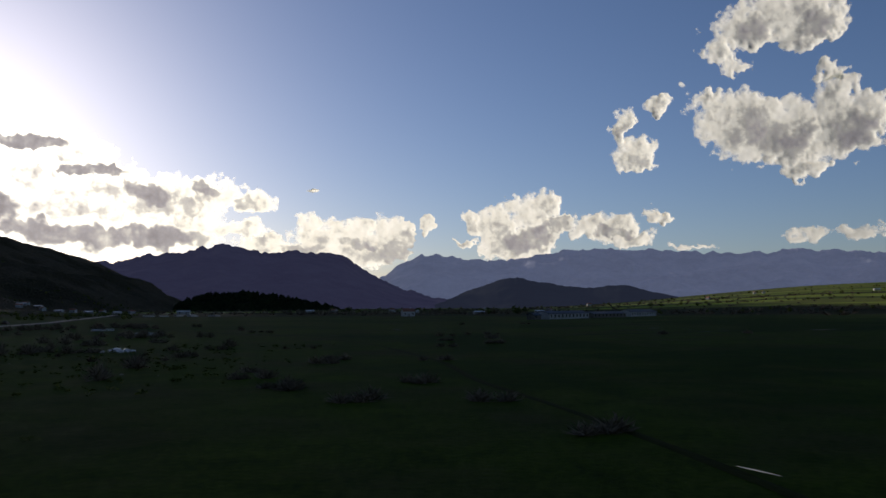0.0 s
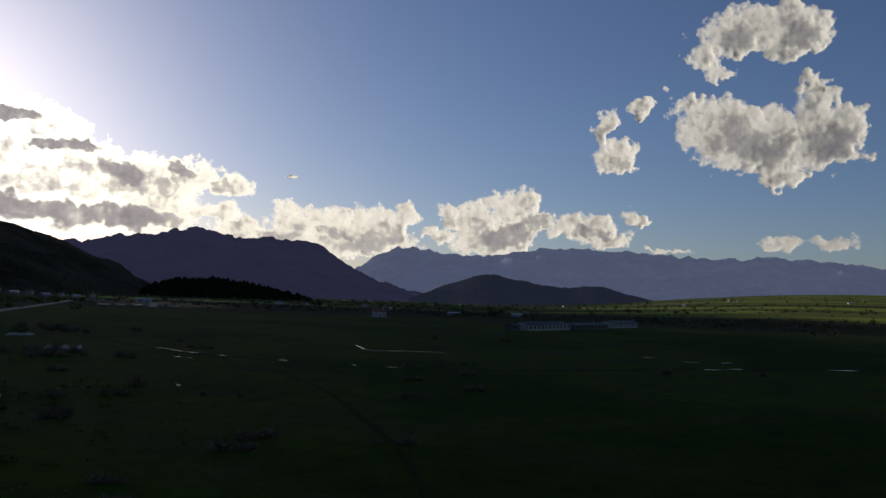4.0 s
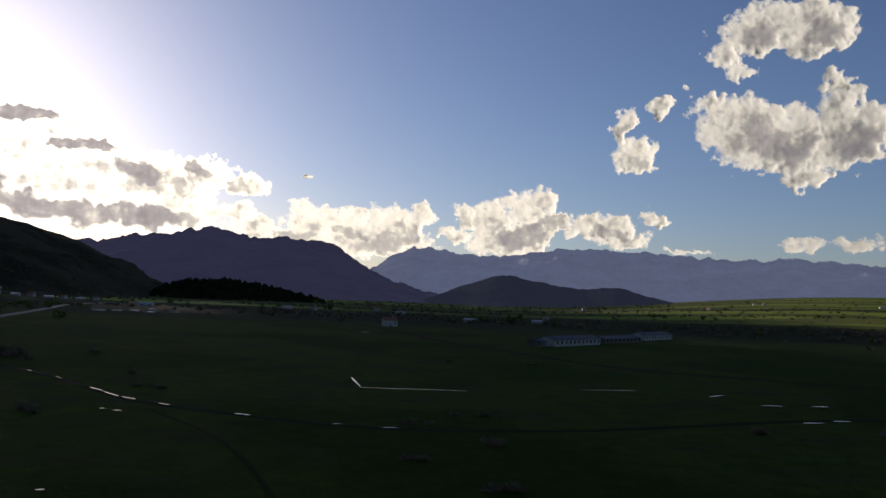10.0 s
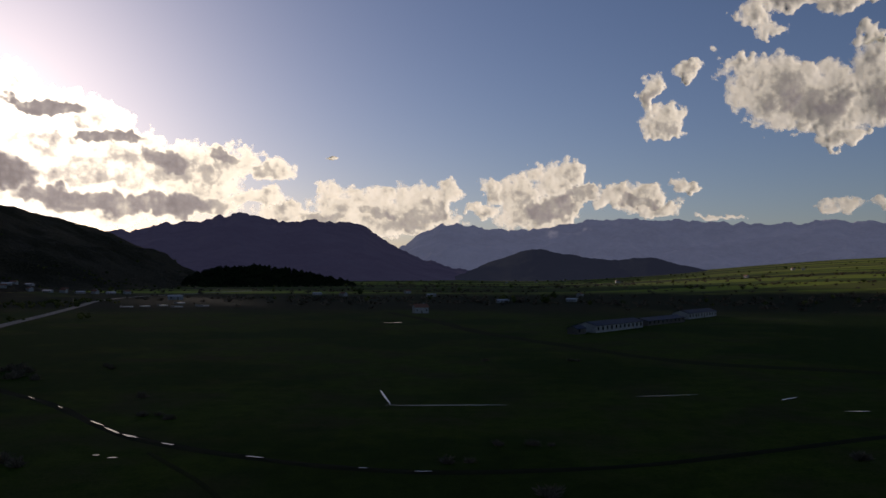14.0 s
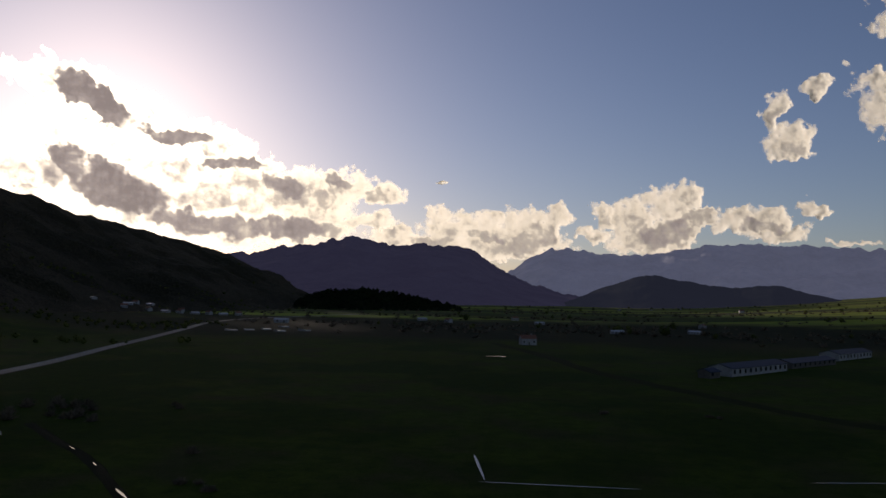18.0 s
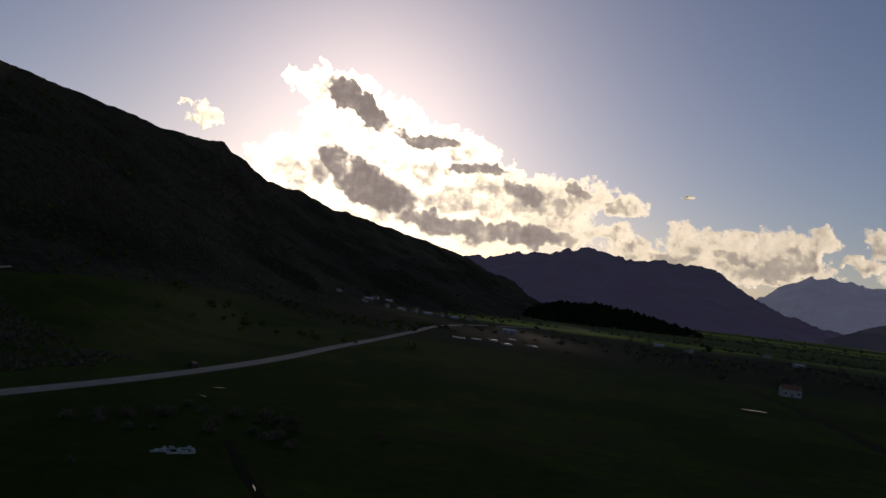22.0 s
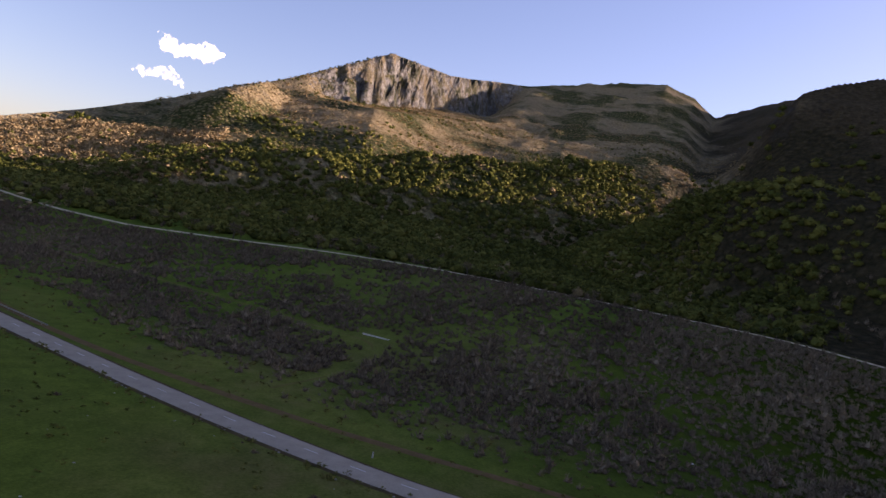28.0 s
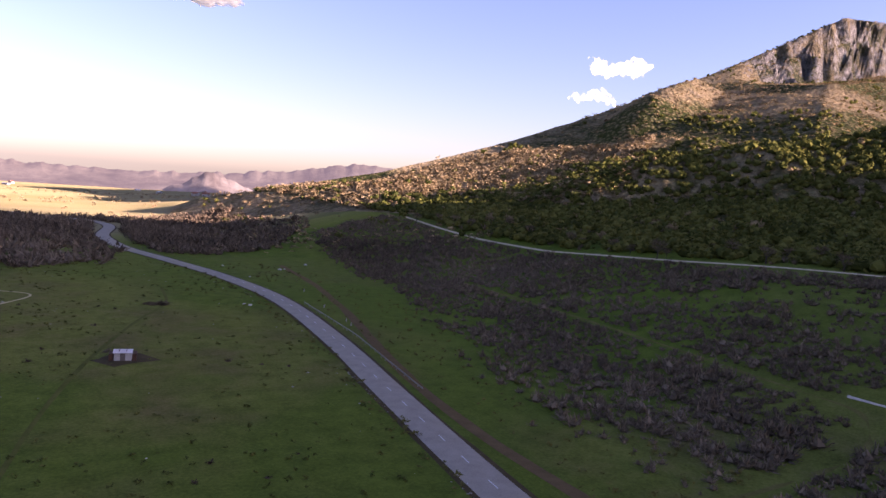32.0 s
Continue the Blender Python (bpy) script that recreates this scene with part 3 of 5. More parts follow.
def strip(name, points, width, mat, lift, wobble=0.0, step=6.0, seed=0, follow=True, label="", kind="structure"):
    """A band laid on the ground along a smooth line through the points."""
    pts = np.array(points, float)
    s = np.r_[0, np.cumsum(np.hypot(*np.diff(pts, axis=0).T))]
    # a cardinal curve through the points, by arc length
    slope = np.gradient(pts, s, axis=0)
    q = np.linspace(0, s[-1], max(4, int(s[-1] / step)))
    k = np.clip(np.searchsorted(s, q) - 1, 0, len(s) - 2)
    h = (s[k + 1] - s[k])[:, None]
    u = ((q - s[k])[:, None]) / h
    c = (pts[k] * (2 * u**3 - 3 * u**2 + 1) + slope[k] * h * (u**3 - 2 * u**2 + u) + pts[k + 1] * (3 * u**2 - 2 * u**3) + slope[k + 1] * h * (u**3 - u**2))
    t = np.gradient(c, axis=0)
    t /= np.hypot(*t.T)[:, None]
    nrm = np.stack([-t[:, 1], t[:, 0]], -1)
    w = np.full(len(c), width / 2.0)
    rnd = np.random.RandomState(seed)
    cols = np.linspace(-1, 1, 5)
    verts = []
    for j, a in enumerate(cols):
        ww = w * (1 + wobble * (fbm(q / 9 + j * 7.7 + seed, q * 0 + 0.5, 3) - 0.5) * 2)
        xy = c + nrm * (a * ww)[:, None]
        mid = land(c[:, 0], c[:, 1]) if not follow else land(xy[:, 0], xy[:, 1])
        verts.append(np.c_[xy, mid + lift * (1 - 0.65 * abs(a))])
    verts = np.stack(verts, 1).reshape(-1, 3)
    ob = new(name, mesh_of(name, verts, grid_faces(len(c), 5), mat, True))
    return tagged(ob, label, kind=kind), c, t, q


# ---- ground and mountains ----
AZ = np.linspace(-180, 180, 841)


def ground_sheet():
    """One sheet from the meadow to the horizon; it meets the massif at its foot."""
    rmax = np.full(AZ.shape, 4900.0)
    u = np.linspace(0, 1, 160)[:, None]
    r = 0.01 + rmax[None, :] * (0.35 * u + 0.65 * u**3.2)
    x, y = CX - r * np.sin(np.radians(AZ)), CY + r * np.cos(np.radians(AZ))
    az, _ = polar(x, y)
    foot = knots(FOOT_R, az) * size_of(az)
    under = smooth(r, foot + 4, foot + 40) * (az > 12) * (az < 158)
    v = np.stack([x, y, plain(x, y) - 6 * under], -1).reshape(-1, 3)
    return tagged(new("ground", mesh_of("ground", v, grid_faces(160, len(AZ)), GRASS, True)), "wide green grass valley floor with rough tufts", kind="structure")


def massif():
    az = AZ[(AZ > 11.9) & (AZ < 158.2)]
    az = np.interp(np.arange(0, len(az) - 0.5, 0.4), np.arange(len(az)), az)
    rf = knots(FOOT_R, az)
    rc = np.where(az < 60, knots(NEAR_R, az), np.where(az > 95, knots(FAR_R, az), np.interp(az, [60, 67, 76, 83, 95], [knots(NEAR_R, 60), 1500, 2300, 2700, knots(FAR_R, 95)])))
    u = np.linspace(0, 1.1, 290)[:, None] ** 1.15
    r = (rf[None, :] - 1 + (rc - rf)[None, :] * u) * size_of(az)
    x, y = CX - r * np.sin(np.radians(az)), CY + r * np.cos(np.radians(az))
    v = np.stack([x, y, land(x, y)], -1).reshape(-1, 3)
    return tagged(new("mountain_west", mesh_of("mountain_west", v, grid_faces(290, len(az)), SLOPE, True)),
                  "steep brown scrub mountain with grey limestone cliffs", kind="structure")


def range_of(name, table, far, near, mat, label, eye=(0.0, 70.0, 20.0), jag=0.06, seed=1, step=0.12, base=25.0, kind="structure"):
    """A mountain range: crest angles seen from the meadow, with gullied slopes in front and behind."""
    table = sorted(table)
    az = np.arange(table[0][0], table[-1][0] + step / 2, step)
    el = knots(table, az)
    smooth_crest = eye[2] + far * np.tan(np.radians(el))
    el = el + jag * (fbm(az * 1.6 + seed * 9, az * 0 + seed, 5, 0.6) - 0.5) * 2.2
    hc = eye[2] + far * np.tan(np.radians(el))
    u = np.linspace(0, 1.2, 40)[:, None]
    r = near + (far - near) * u
    body = smooth_crest[None, :] + (hc - smooth_crest)[None, :] * smooth(u, 0.7, 1.0)
    hill = np.where(u <= 1, u**1.3, 1 - (u - 1) * 2.5) * (body + base) - base
    x, y = eye[0] - r * np.sin(np.radians(az)), eye[1] + r * np.cos(np.radians(az))
    gully = (fbm(x / 330 + seed, y / 330, 5, 0.55, True) - 0.6) * 0.35 * np.clip(hc, 0, None)[None, :]
    hill = hill + gully * np.sin(np.pi * np.clip(u, 0, 1)) ** 1.0
    v = np.stack([x, y, hill], -1).reshape(-1, 3)
    return tagged(new(name, mesh_of(name, v, grid_faces(40, len(az)), mat, True)), label, kind=kind)


ground_sheet()
massif()
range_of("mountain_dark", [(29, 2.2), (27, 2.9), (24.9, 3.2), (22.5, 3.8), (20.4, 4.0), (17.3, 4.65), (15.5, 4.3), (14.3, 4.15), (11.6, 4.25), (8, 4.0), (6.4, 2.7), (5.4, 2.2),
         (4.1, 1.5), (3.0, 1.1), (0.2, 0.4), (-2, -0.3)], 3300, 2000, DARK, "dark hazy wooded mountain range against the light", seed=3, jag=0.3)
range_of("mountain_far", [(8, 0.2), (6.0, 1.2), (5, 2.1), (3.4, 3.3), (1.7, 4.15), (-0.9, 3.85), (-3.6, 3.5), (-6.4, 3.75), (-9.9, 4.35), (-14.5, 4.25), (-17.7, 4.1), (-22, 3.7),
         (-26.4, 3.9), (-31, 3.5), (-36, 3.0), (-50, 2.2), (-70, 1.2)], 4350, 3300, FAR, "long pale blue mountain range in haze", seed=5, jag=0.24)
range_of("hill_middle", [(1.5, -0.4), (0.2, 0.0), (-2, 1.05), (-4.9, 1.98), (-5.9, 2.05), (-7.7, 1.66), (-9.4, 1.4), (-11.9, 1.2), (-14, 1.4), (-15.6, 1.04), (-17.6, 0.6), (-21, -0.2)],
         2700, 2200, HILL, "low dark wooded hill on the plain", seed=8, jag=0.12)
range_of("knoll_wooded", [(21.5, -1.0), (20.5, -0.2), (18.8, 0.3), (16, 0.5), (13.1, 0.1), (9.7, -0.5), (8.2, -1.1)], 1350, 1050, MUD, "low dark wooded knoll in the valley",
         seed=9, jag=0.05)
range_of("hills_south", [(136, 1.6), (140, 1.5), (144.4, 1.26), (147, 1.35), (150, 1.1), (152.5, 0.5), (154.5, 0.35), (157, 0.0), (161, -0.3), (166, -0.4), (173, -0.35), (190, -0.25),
         (215, 0.3), (240, 0.8)], 3000, 2500, SOUTH, "low dry hills in pale haze beyond the plain", eye=(-75, 122, 30), seed=12, jag=0.22, step=0.2, base=95)

# ---- road and tracks ----
ROAD_LINE = [(x + 1.9 * (1 - float(smooth(np.array(float(y)), 110, 170))), y) for x, y in ROAD]
road, road_c, road_t, road_q = strip("road", ROAD_LINE, 5.1, ASPHALT, 0.35, step=4, follow=False, label="two-lane grey asphalt road with a dashed line")
strip("road_shoulder", ROAD_LINE, 6.4, EARTH, 0.16, wobble=0.12, step=4, follow=False, label="narrow bare earth road shoulder")


def dashes():
    """White centre dashes, laid on the road where the camera comes near."""
    bm = boxed(-0.06, 0.06, -1.1, 1.1, 0, 0.012)
    first = None
    total = road_q[-1]
    for d in np.arange(250, total - 480, 7.0):
        x, y = np.interp(d, road_q, road_c[:, 0]), np.interp(d, road_q, road_c[:, 1])
        a, b = np.interp(d, road_q, road_t[:, 0]), np.interp(d, road_q, road_t[:, 1])
        z = height(x, y) + 0.362
        if first is None:
            first = part("centre_dash", bm, PAINT, road)
            ob = first
        else:
            ob = new("centre_dash", first.data)
            ob.parent = road
        ob.matrix_basis = pose(x, y, z, 0, 0, math.degrees(math.atan2(-a, b)))


dashes()
TRACK = [(-283.5, -158.5), (-275, -112), (-271, -60), (-273, -15), (-276, 25), (-277.5, 60), (-278, 95), (-277, 130), (-272, 168), (-261, 198), (-262, 225), (-266, 243), (-287, 287)]
strip("hillside_track", TRACK, 1.6, GRAVEL, 0.3, wobble=0.25, step=4, label="pale gravel track along the hillside")
PATH_E = [(-200, -112), (-191, -72), (-180, -38), (-169, -8), (-160, 15), (-151, 45), (-147.2, 67), (-144.8, 85), (-144, 108), (-144.5, 130), (-146, 158)]
strip("earth_path", PATH_E, 2.0, REDEARTH, 0.1, wobble=0.4, step=3, seed=4, label="reddish brown earth path beside the road")
DITCH = [(-92, 208), (-84, 201.5), (-76.4, 195.4), (-68.4, 189.3), (-60.3, 182), (-52.4, 174), (-44.6, 166), (-40, 162.6), (-33.4, 158.8), (-23, 154), (-10, 149.8), (-3, 148.7), (8, 149.6), (21, 152.6), (40.5, 161), (56, 168), (90, 178), (130, 200)]
strip("ditch", DITCH, 1.7, MUD, 0.06, wobble=0.5, step=2, seed=6, label="dark muddy ditch across the meadow")
WHEEL = [(-36, 156), (-24, 142), (-13, 122), (-5, 98), (0, 80), (3, 60), (7, 45), (9.5, 34), (11.5, 23), (13, 8)]
strip("wheel_track", WHEEL, 0.7, TRODDEN, 0.05, wobble=0.5, step=2, seed=7, label="dark wheel track through the grass")
FIELD_EDGE = [(-40, 470), (-16, 409), (12, 324), (34, 284), (59, 247), (86, 235), (124, 216), (190, 190)]
strip("field_edge", FIELD_EDGE, 6, TRODDEN, 0.1, wobble=0.5, step=4, seed=8, label="dark weedy field edge")

MEADOW_TRACK = [(-98, 40), (-104.5, 22), (-113.8, 0), (-124, -20), (-133, -36), (-142, -50), (-148, -72)]
strip("meadow_track", MEADOW_TRACK, 0.7, WORN, 0.05, wobble=0.5, step=3, seed=31, label="faint dark track across the meadow")
GLADE = [south(*p) for p in [(-275, -110), (-270, -80), (-265, -55), (-256, -16), (-247, 18), (-240, 43), (-236, 56), (-226, 62), (-198, 62), (-176, 60)]]
strip("glade_path", GLADE, 0.9, DRYGRASS, 0.06, wobble=0.6, step=3, seed=33, label="yellowed grass path through the thicket")
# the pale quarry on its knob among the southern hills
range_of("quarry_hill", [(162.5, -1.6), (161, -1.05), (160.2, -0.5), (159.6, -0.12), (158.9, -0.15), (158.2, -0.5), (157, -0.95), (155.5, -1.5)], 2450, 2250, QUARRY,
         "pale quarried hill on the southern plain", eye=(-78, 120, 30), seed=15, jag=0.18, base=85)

ROAD_DITCH = [(float(np.interp(y, ROAD_Y, ROAD_X)) + 5.1, float(y)) for y in range(14, 150, 6)]
strip("road_ditch", ROAD_DITCH, 0.6, EARTH, 0.04, wobble=0.6, step=2, seed=35, label="narrow dark ditch along the road")

# ---- clouds ----


def cloud(blobs, label, seed, cores=(), far=4400.0, lump=1.0, step=0.1, tilt=0.0, shade=0.0, puff=45):
    """A cloud bank far off: swelling heaps (turn, height, half-width, half-height, thickness), and dense cores (the same, with a slant)."""
    a0, a1 = min(b[0] - 1.6 * b[2] for b in blobs), max(b[0] + 1.6 * b[2] for b in blobs)
    e0, e1 = min(b[1] - 1.6 * b[3] for b in blobs), max(b[1] + 1.6 * b[3] for b in blobs)
    az, el = np.arange(a0, a1, step), np.arange(e0, e1, step)
    A, E = np.meshgrid(az, el)
    thick = np.full(A.shape, -0.8)
    wa = A + lump * ((fbm(A / 1.3 + seed, E / 1.3, 4) - 0.5) * 1.6 + (fbm(A / 0.35, E / 0.35 + seed, 3) - 0.5) * 0.6)
    we = E + lump * ((fbm(A / 1.3 + seed + 40, E / 1.3, 4) - 0.5) * 1.3 + (fbm(A / 0.35 + 9, E / 0.35 + seed, 3) - 0.5) * 0.6)
    # extra thickness below and away from the sun puts shade into the colour
    for a, e, ha, he, d in blobs:
        q = 1.15 - ((wa - a) / ha) ** 2 - ((we - e) / he) ** 2
        thick = np.maximum(thick, np.where(q > 0, d * q * (1 + 0.5 * np.clip((e - we) / he, -0.5, 1) + shade * np.clip((a - wa) / ha, -0.6, 1)), q))
    base = thick.copy()
    billow = 1 - fbm(A / 0.6 + seed, E / 0.6, 5, 0.55, True)
    thick = thick + 0.5 * (0.36 - billow) * np.clip(thick + 0.5, 0, 1)
    for a, e, ha, he, d, slant in cores:
        c, w = math.cos(radians(slant)), math.sin(radians(slant))
        u, v = ((wa - a) * c + (we - e) * w) / ha, ((we - e) * c - (wa - a) * w) / he
        thick = np.maximum(thick, d * np.clip(1.35 * (1.28 - u * u - v * v), -1, 1) * (0.86 + 0.5 * (0.5 - billow)))
    r = far - puff * np.clip(base, 0, 1.2) + np.radians(A - (a0 + a1) / 2) * far * tilt
    ra, re = np.radians(A), np.radians(E)
    v = np.stack([CX - r * np.sin(ra) * np.cos(re), CY + r * np.cos(ra) * np.cos(re), 25 + r * np.sin(re)], -1).reshape(-1, 3)
    f = grid_faces(len(el), len(az))
    keep = thick.ravel()[f].max(1) > -0.35
    me = mesh_of("cloud", v, f[keep], CLOUD, True)
    at = me.attributes.new("thickness", "FLOAT", "POINT")
    at.data.foreach_set("value", thick.astype(np.float32).ravel())
    return tagged(new("cloud", me), label, "cloud", "clouds", "")


cloud([(39.0, 14.9, 1.9, 1.3, 0.6), (41.3, 14.8, 0.8, 0.7, 0.45), (36.4, 14.2, 2.6, 1.8, 0.7), (33.6, 13.0, 2.8, 1.7, 0.72), (30.0, 11.8, 3.0, 1.3, 0.58), (27.0, 11.0, 2.3, 1.1, 0.58), (23.4, 9.8, 1.5, 0.9, 0.56),
       (37.6, 12.0, 2.6, 2.6, 0.66), (35.0, 10.6, 3.6, 2.6, 0.58), (30.5, 9.2, 4.6, 2.6, 0.58), (25.6, 8.4, 4.2, 2.0, 0.58), (20.6, 8.5, 2.2, 1.3, 0.58), (17.2, 8.5, 2.2, 1.2, 0.56), (14.0, 8.0, 1.6, 0.9, 0.55),
       (20.0, 6.6, 3.4, 1.2, 0.58), (15.6, 6.0, 2.2, 0.7, 0.55), (26.0, 5.2, 6.5, 1.8, 0.62), (33.5, 6.4, 5.0, 2.4, 0.6), (40.0, 8.4, 3.6, 2.6, 0.55), (37.0, 5.0, 6.0, 2.2, 0.6)],
      "bright backlit cumulus bank with dark grey cores", 1,
      [(36.0, 13.75, 3.3, 1.1, 1.75, 36), (30.0, 11.5, 2.9, 0.5, 1.35, 4), (26.0, 9.75, 2.7, 0.5, 1.35, -2), (36.9, 9.0, 1.9, 1.3, 1.55, 20), (34.0, 7.3, 3.7, 1.55, 1.65, 14), (22.1, 8.2, 2.0, 0.85, 1.3, 12),
       (17.9, 8.8, 1.5, 0.6, 1.15, 16), (24.0, 5.0, 7.2, 0.9, 1.3, -2), (29.5, 5.4, 2.6, 1.0, 1.3, 10), (39.6, 6.6, 1.2, 0.7, 1.1, 0), (25.6, 7.3, 6.0, 1.3, 0.86, -4), (20.0, 7.3, 2.6, 0.7, 0.86, 0), (38.8, 8.2, 1.4, 1.2, 0.9, 0), (31.0, 9.4, 3.4, 0.45, 0.86, -2), (27.6, 10.6, 1.2, 0.4, 0.9, 0), (15.0, 7.9, 0.9, 0.5, 0.86, 0)], lump=1.05, step=0.08, puff=12)
cloud([(47.0, 11.0, 1.3, 1.0, 0.5), (48.6, 11.4, 0.5, 0.3, 0.3)], "small white cloud by the sun", 2)
cloud([(13.3, 4.9, 1.9, 0.9, 0.56), (10.2, 6.3, 1.0, 1.0, 0.56), (9.0, 5.3, 2.6, 1.3, 0.58), (6.2, 5.5, 2.0, 1.2, 0.6), (3.4, 5.5, 2.4, 1.9, 0.58), (1.0, 6.3, 1.2, 1.3, 0.58), (6.4, 4.0, 6.6, 1.0, 0.62)],
      "cream cumulus bank over the mountains", 3, far=4900.0, cores=[(6.0, 4.8, 1.7, 0.5, 1.05, 0), (2.6, 4.5, 2.2, 1.5, 1.0, -20), (10.4, 4.4, 2.2, 0.4, 0.95, 0)], shade=0.35, puff=25, lump=1.15)
cloud([(-2.7, 6.5, 0.9, 1.1, 0.56), (-4.6, 6.2, 1.8, 1.5, 0.58), (-7.2, 7.3, 1.8, 1.5, 0.58), (-9.1, 7.9, 1.5, 1.1, 0.58), (-6.0, 4.9, 3.4, 1.4, 0.6), (-1.9, 5.0, 1.2, 0.6, 0.55), (-12.0, 5.9, 1.6, 0.9, 0.58),
       (-14.4, 6.2, 1.9, 1.0, 0.58), (-15.4, 5.1, 2.0, 0.6, 0.56), (-17.5, 6.5, 0.9, 0.7, 0.56)],
      "towering cream cumulus over the far range", 4, far=4900.0, cores=[(-7.2, 5.1, 2.4, 1.0, 1.2, -12), (-9.7, 6.3, 1.3, 0.5, 1.0, 0), (-14.2, 5.6, 1.6, 0.5, 1.2, 0)], shade=0.35, puff=25, lump=1.15)
cloud([(9.8, 9.05, 0.42, 0.14, 0.5)], "tiny flat white cloud", 15, lump=0.3, step=0.04)
cloud([(-15.9, 11.5, 1.9, 1.5, 0.75), (-15.0, 13.6, 0.75, 1.3, 0.6), (-17.6, 15.0, 1.1, 0.65, 0.6)], "small white cumulus with a thin tail", 5, shade=0.6, puff=20, lump=1.25)
cloud([(-23.6, 13.1, 3.0, 2.3, 0.85), (-27.0, 11.8, 3.0, 2.0, 0.9), (-30.8, 12.3, 2.8, 2.3, 0.9), (-21.3, 15.6, 1.6, 0.7, 0.5), (-28, 9.6, 1.6, 1.0, 0.7), (-25.4, 12.4, 4.4, 2.4, 0.62), (-22.2, 14.9, 2.4, 0.8, 0.4), (-30, 14.6, 1.2, 1.2, 0.5)], "large grey-bellied cumulus cloud", 6, shade=0.6, puff=20, lump=1.25)
cloud([(-22.3, 18.3, 1.4, 0.9, 0.6), (-24.6, 20.0, 2.8, 1.8, 0.8), (-28.6, 19.6, 2.4, 1.7, 0.85), (-29.6, 16.0, 1.0, 0.7, 0.5), (-26.4, 20.6, 3.6, 1.5, 0.6), (-23.4, 17.3, 1.4, 0.5, 0.35)], "ragged white cumulus cloud", 7, shade=0.6, puff=20, lump=1.25)
cloud([(-27.4, 5.0, 1.7, 0.45, 0.3), (-31.0, 4.9, 1.5, 0.6, 0.34), (-20.1, 4.4, 1.8, 0.25, 0.3)], "flat cream cloud low over the range", 8, far=4900.0, puff=15)
cloud([(128.4, 9.75, 1.7, 0.7, 0.24), (130.0, 10.0, 0.9, 0.6, 0.2)], "small white cloud over the ridge", 9, lump=1.0, tilt=1.2)
cloud([(130.7, 7.6, 1.4, 0.5, 0.12)], "thin pale cloud wisp over the ridge", 10, lump=1.0, tilt=1.2)
cloud([(160.5, 12.3, 3.5, 0.5, 0.6)], "long flat white cloud", 11, lump=0.5)

# ---- vegetation ----
RS = np.random.RandomState(11)


def turned(v, a):
    c, s = np.cos(a), np.sin(a)
    return np.stack([v[..., 0] * c - v[..., 1] * s, v[..., 0] * s + v[..., 1] * c, v[..., 2]], -1)


def leaf_crown(n=46, seed=0, size=0.42, core=True):
    """A crown of height 1: a dark uneven core wrapped in many small leaf clumps."""
    rs = np.random.RandomState(seed)
    d = rs.normal(size=(n, 3))
    d /= np.linalg.norm(d, axis=1)[:, None]
    d[:, 2] = abs(d[:, 2]) * 1.1 - 0.25
    c = d * np.array([0.52, 0.52, 0.55]) * rs.uniform(0.75, 1.12, (n, 1)) + (0, 0, 0.42)
    tri = c[:, None] + rs.normal(size=(n, 3, 3)) * size * 0.33
    verts, faces = [tri.reshape(-1, 3)], [np.arange(3 * n).reshape(-1, 3)]
    if core:
        bm = bmesh.new()
        bmesh.ops.create_icosphere(bm, subdivisions=1, radius=1)
        v = np.array([list(q.co) for q in bm.verts])
        v = v * rs.uniform(0.75, 1.15, (len(v), 1)) * np.array([0.46, 0.46, 0.46]) + (0, 0, 0.42)
        f = np.array([[q.index for q in p.verts] for p in bm.faces])
        bm.free()
        faces.append(f + 3 * n)
        verts.append(v)
    return np.concatenate(verts), np.concatenate(faces)


def twig_bush(n=52, seed=0, width=0.075, core=0.0, broad=0.85):
    """A leafless bush of height 1: a hazy dome of fine twigs forking off stems from the ground, round a dense heart."""
    rs = np.random.RandomState(seed)
    a, lean = rs.uniform(0, 6.28, n), np.arccos(rs.uniform(0.12, 1.0, n))
    tip = np.stack([np.cos(a) * np.sin(lean), np.sin(a) * np.sin(lean), np.cos(lean)], -1) * rs.uniform(0.55, 1.08, (n, 1)) * np.array([broad, broad, 1.0])
    root = tip * np.where(rs.rand(n, 1) < 0.3, 0.05, rs.uniform(0.3, 0.75, (n, 1))) + rs.normal(size=(n, 3)) * 0.07
    root[:, 2] = np.maximum(root[:, 2], 0)
    side = rs.normal(size=(n, 3)) * np.array([1, 1, 0.5])
    side *= width * rs.uniform(0.6, 1.3, (n, 1)) / np.linalg.norm(side, axis=1)[:, None]
    v, f = np.stack([root - side, root + side, tip + rs.normal(size=(n, 3)) * 0.05], 1).reshape(-1, 3), np.arange(3 * n).reshape(-1, 3)
    if core:
        heart = np.array([[1, 0, 0], [0, 1, 0], [-1, 0, 0], [0, -1, 0], [0, 0, 1], [0, 0, -1]]) * rs.uniform(0.7, 1.2, (6, 1)) * np.array([0.8, 0.8, 1.0]) * core
        heart[:, 2] = np.maximum(heart[:, 2] + 0.2, 0)
        f = np.concatenate([f, np.array([[k, (k + 1) % 4, 4] for k in range(4)] + [[(k + 1) % 4, k, 5] for k in range(4)]) + len(v)])
        v = np.concatenate([v, heart])
    return v, f


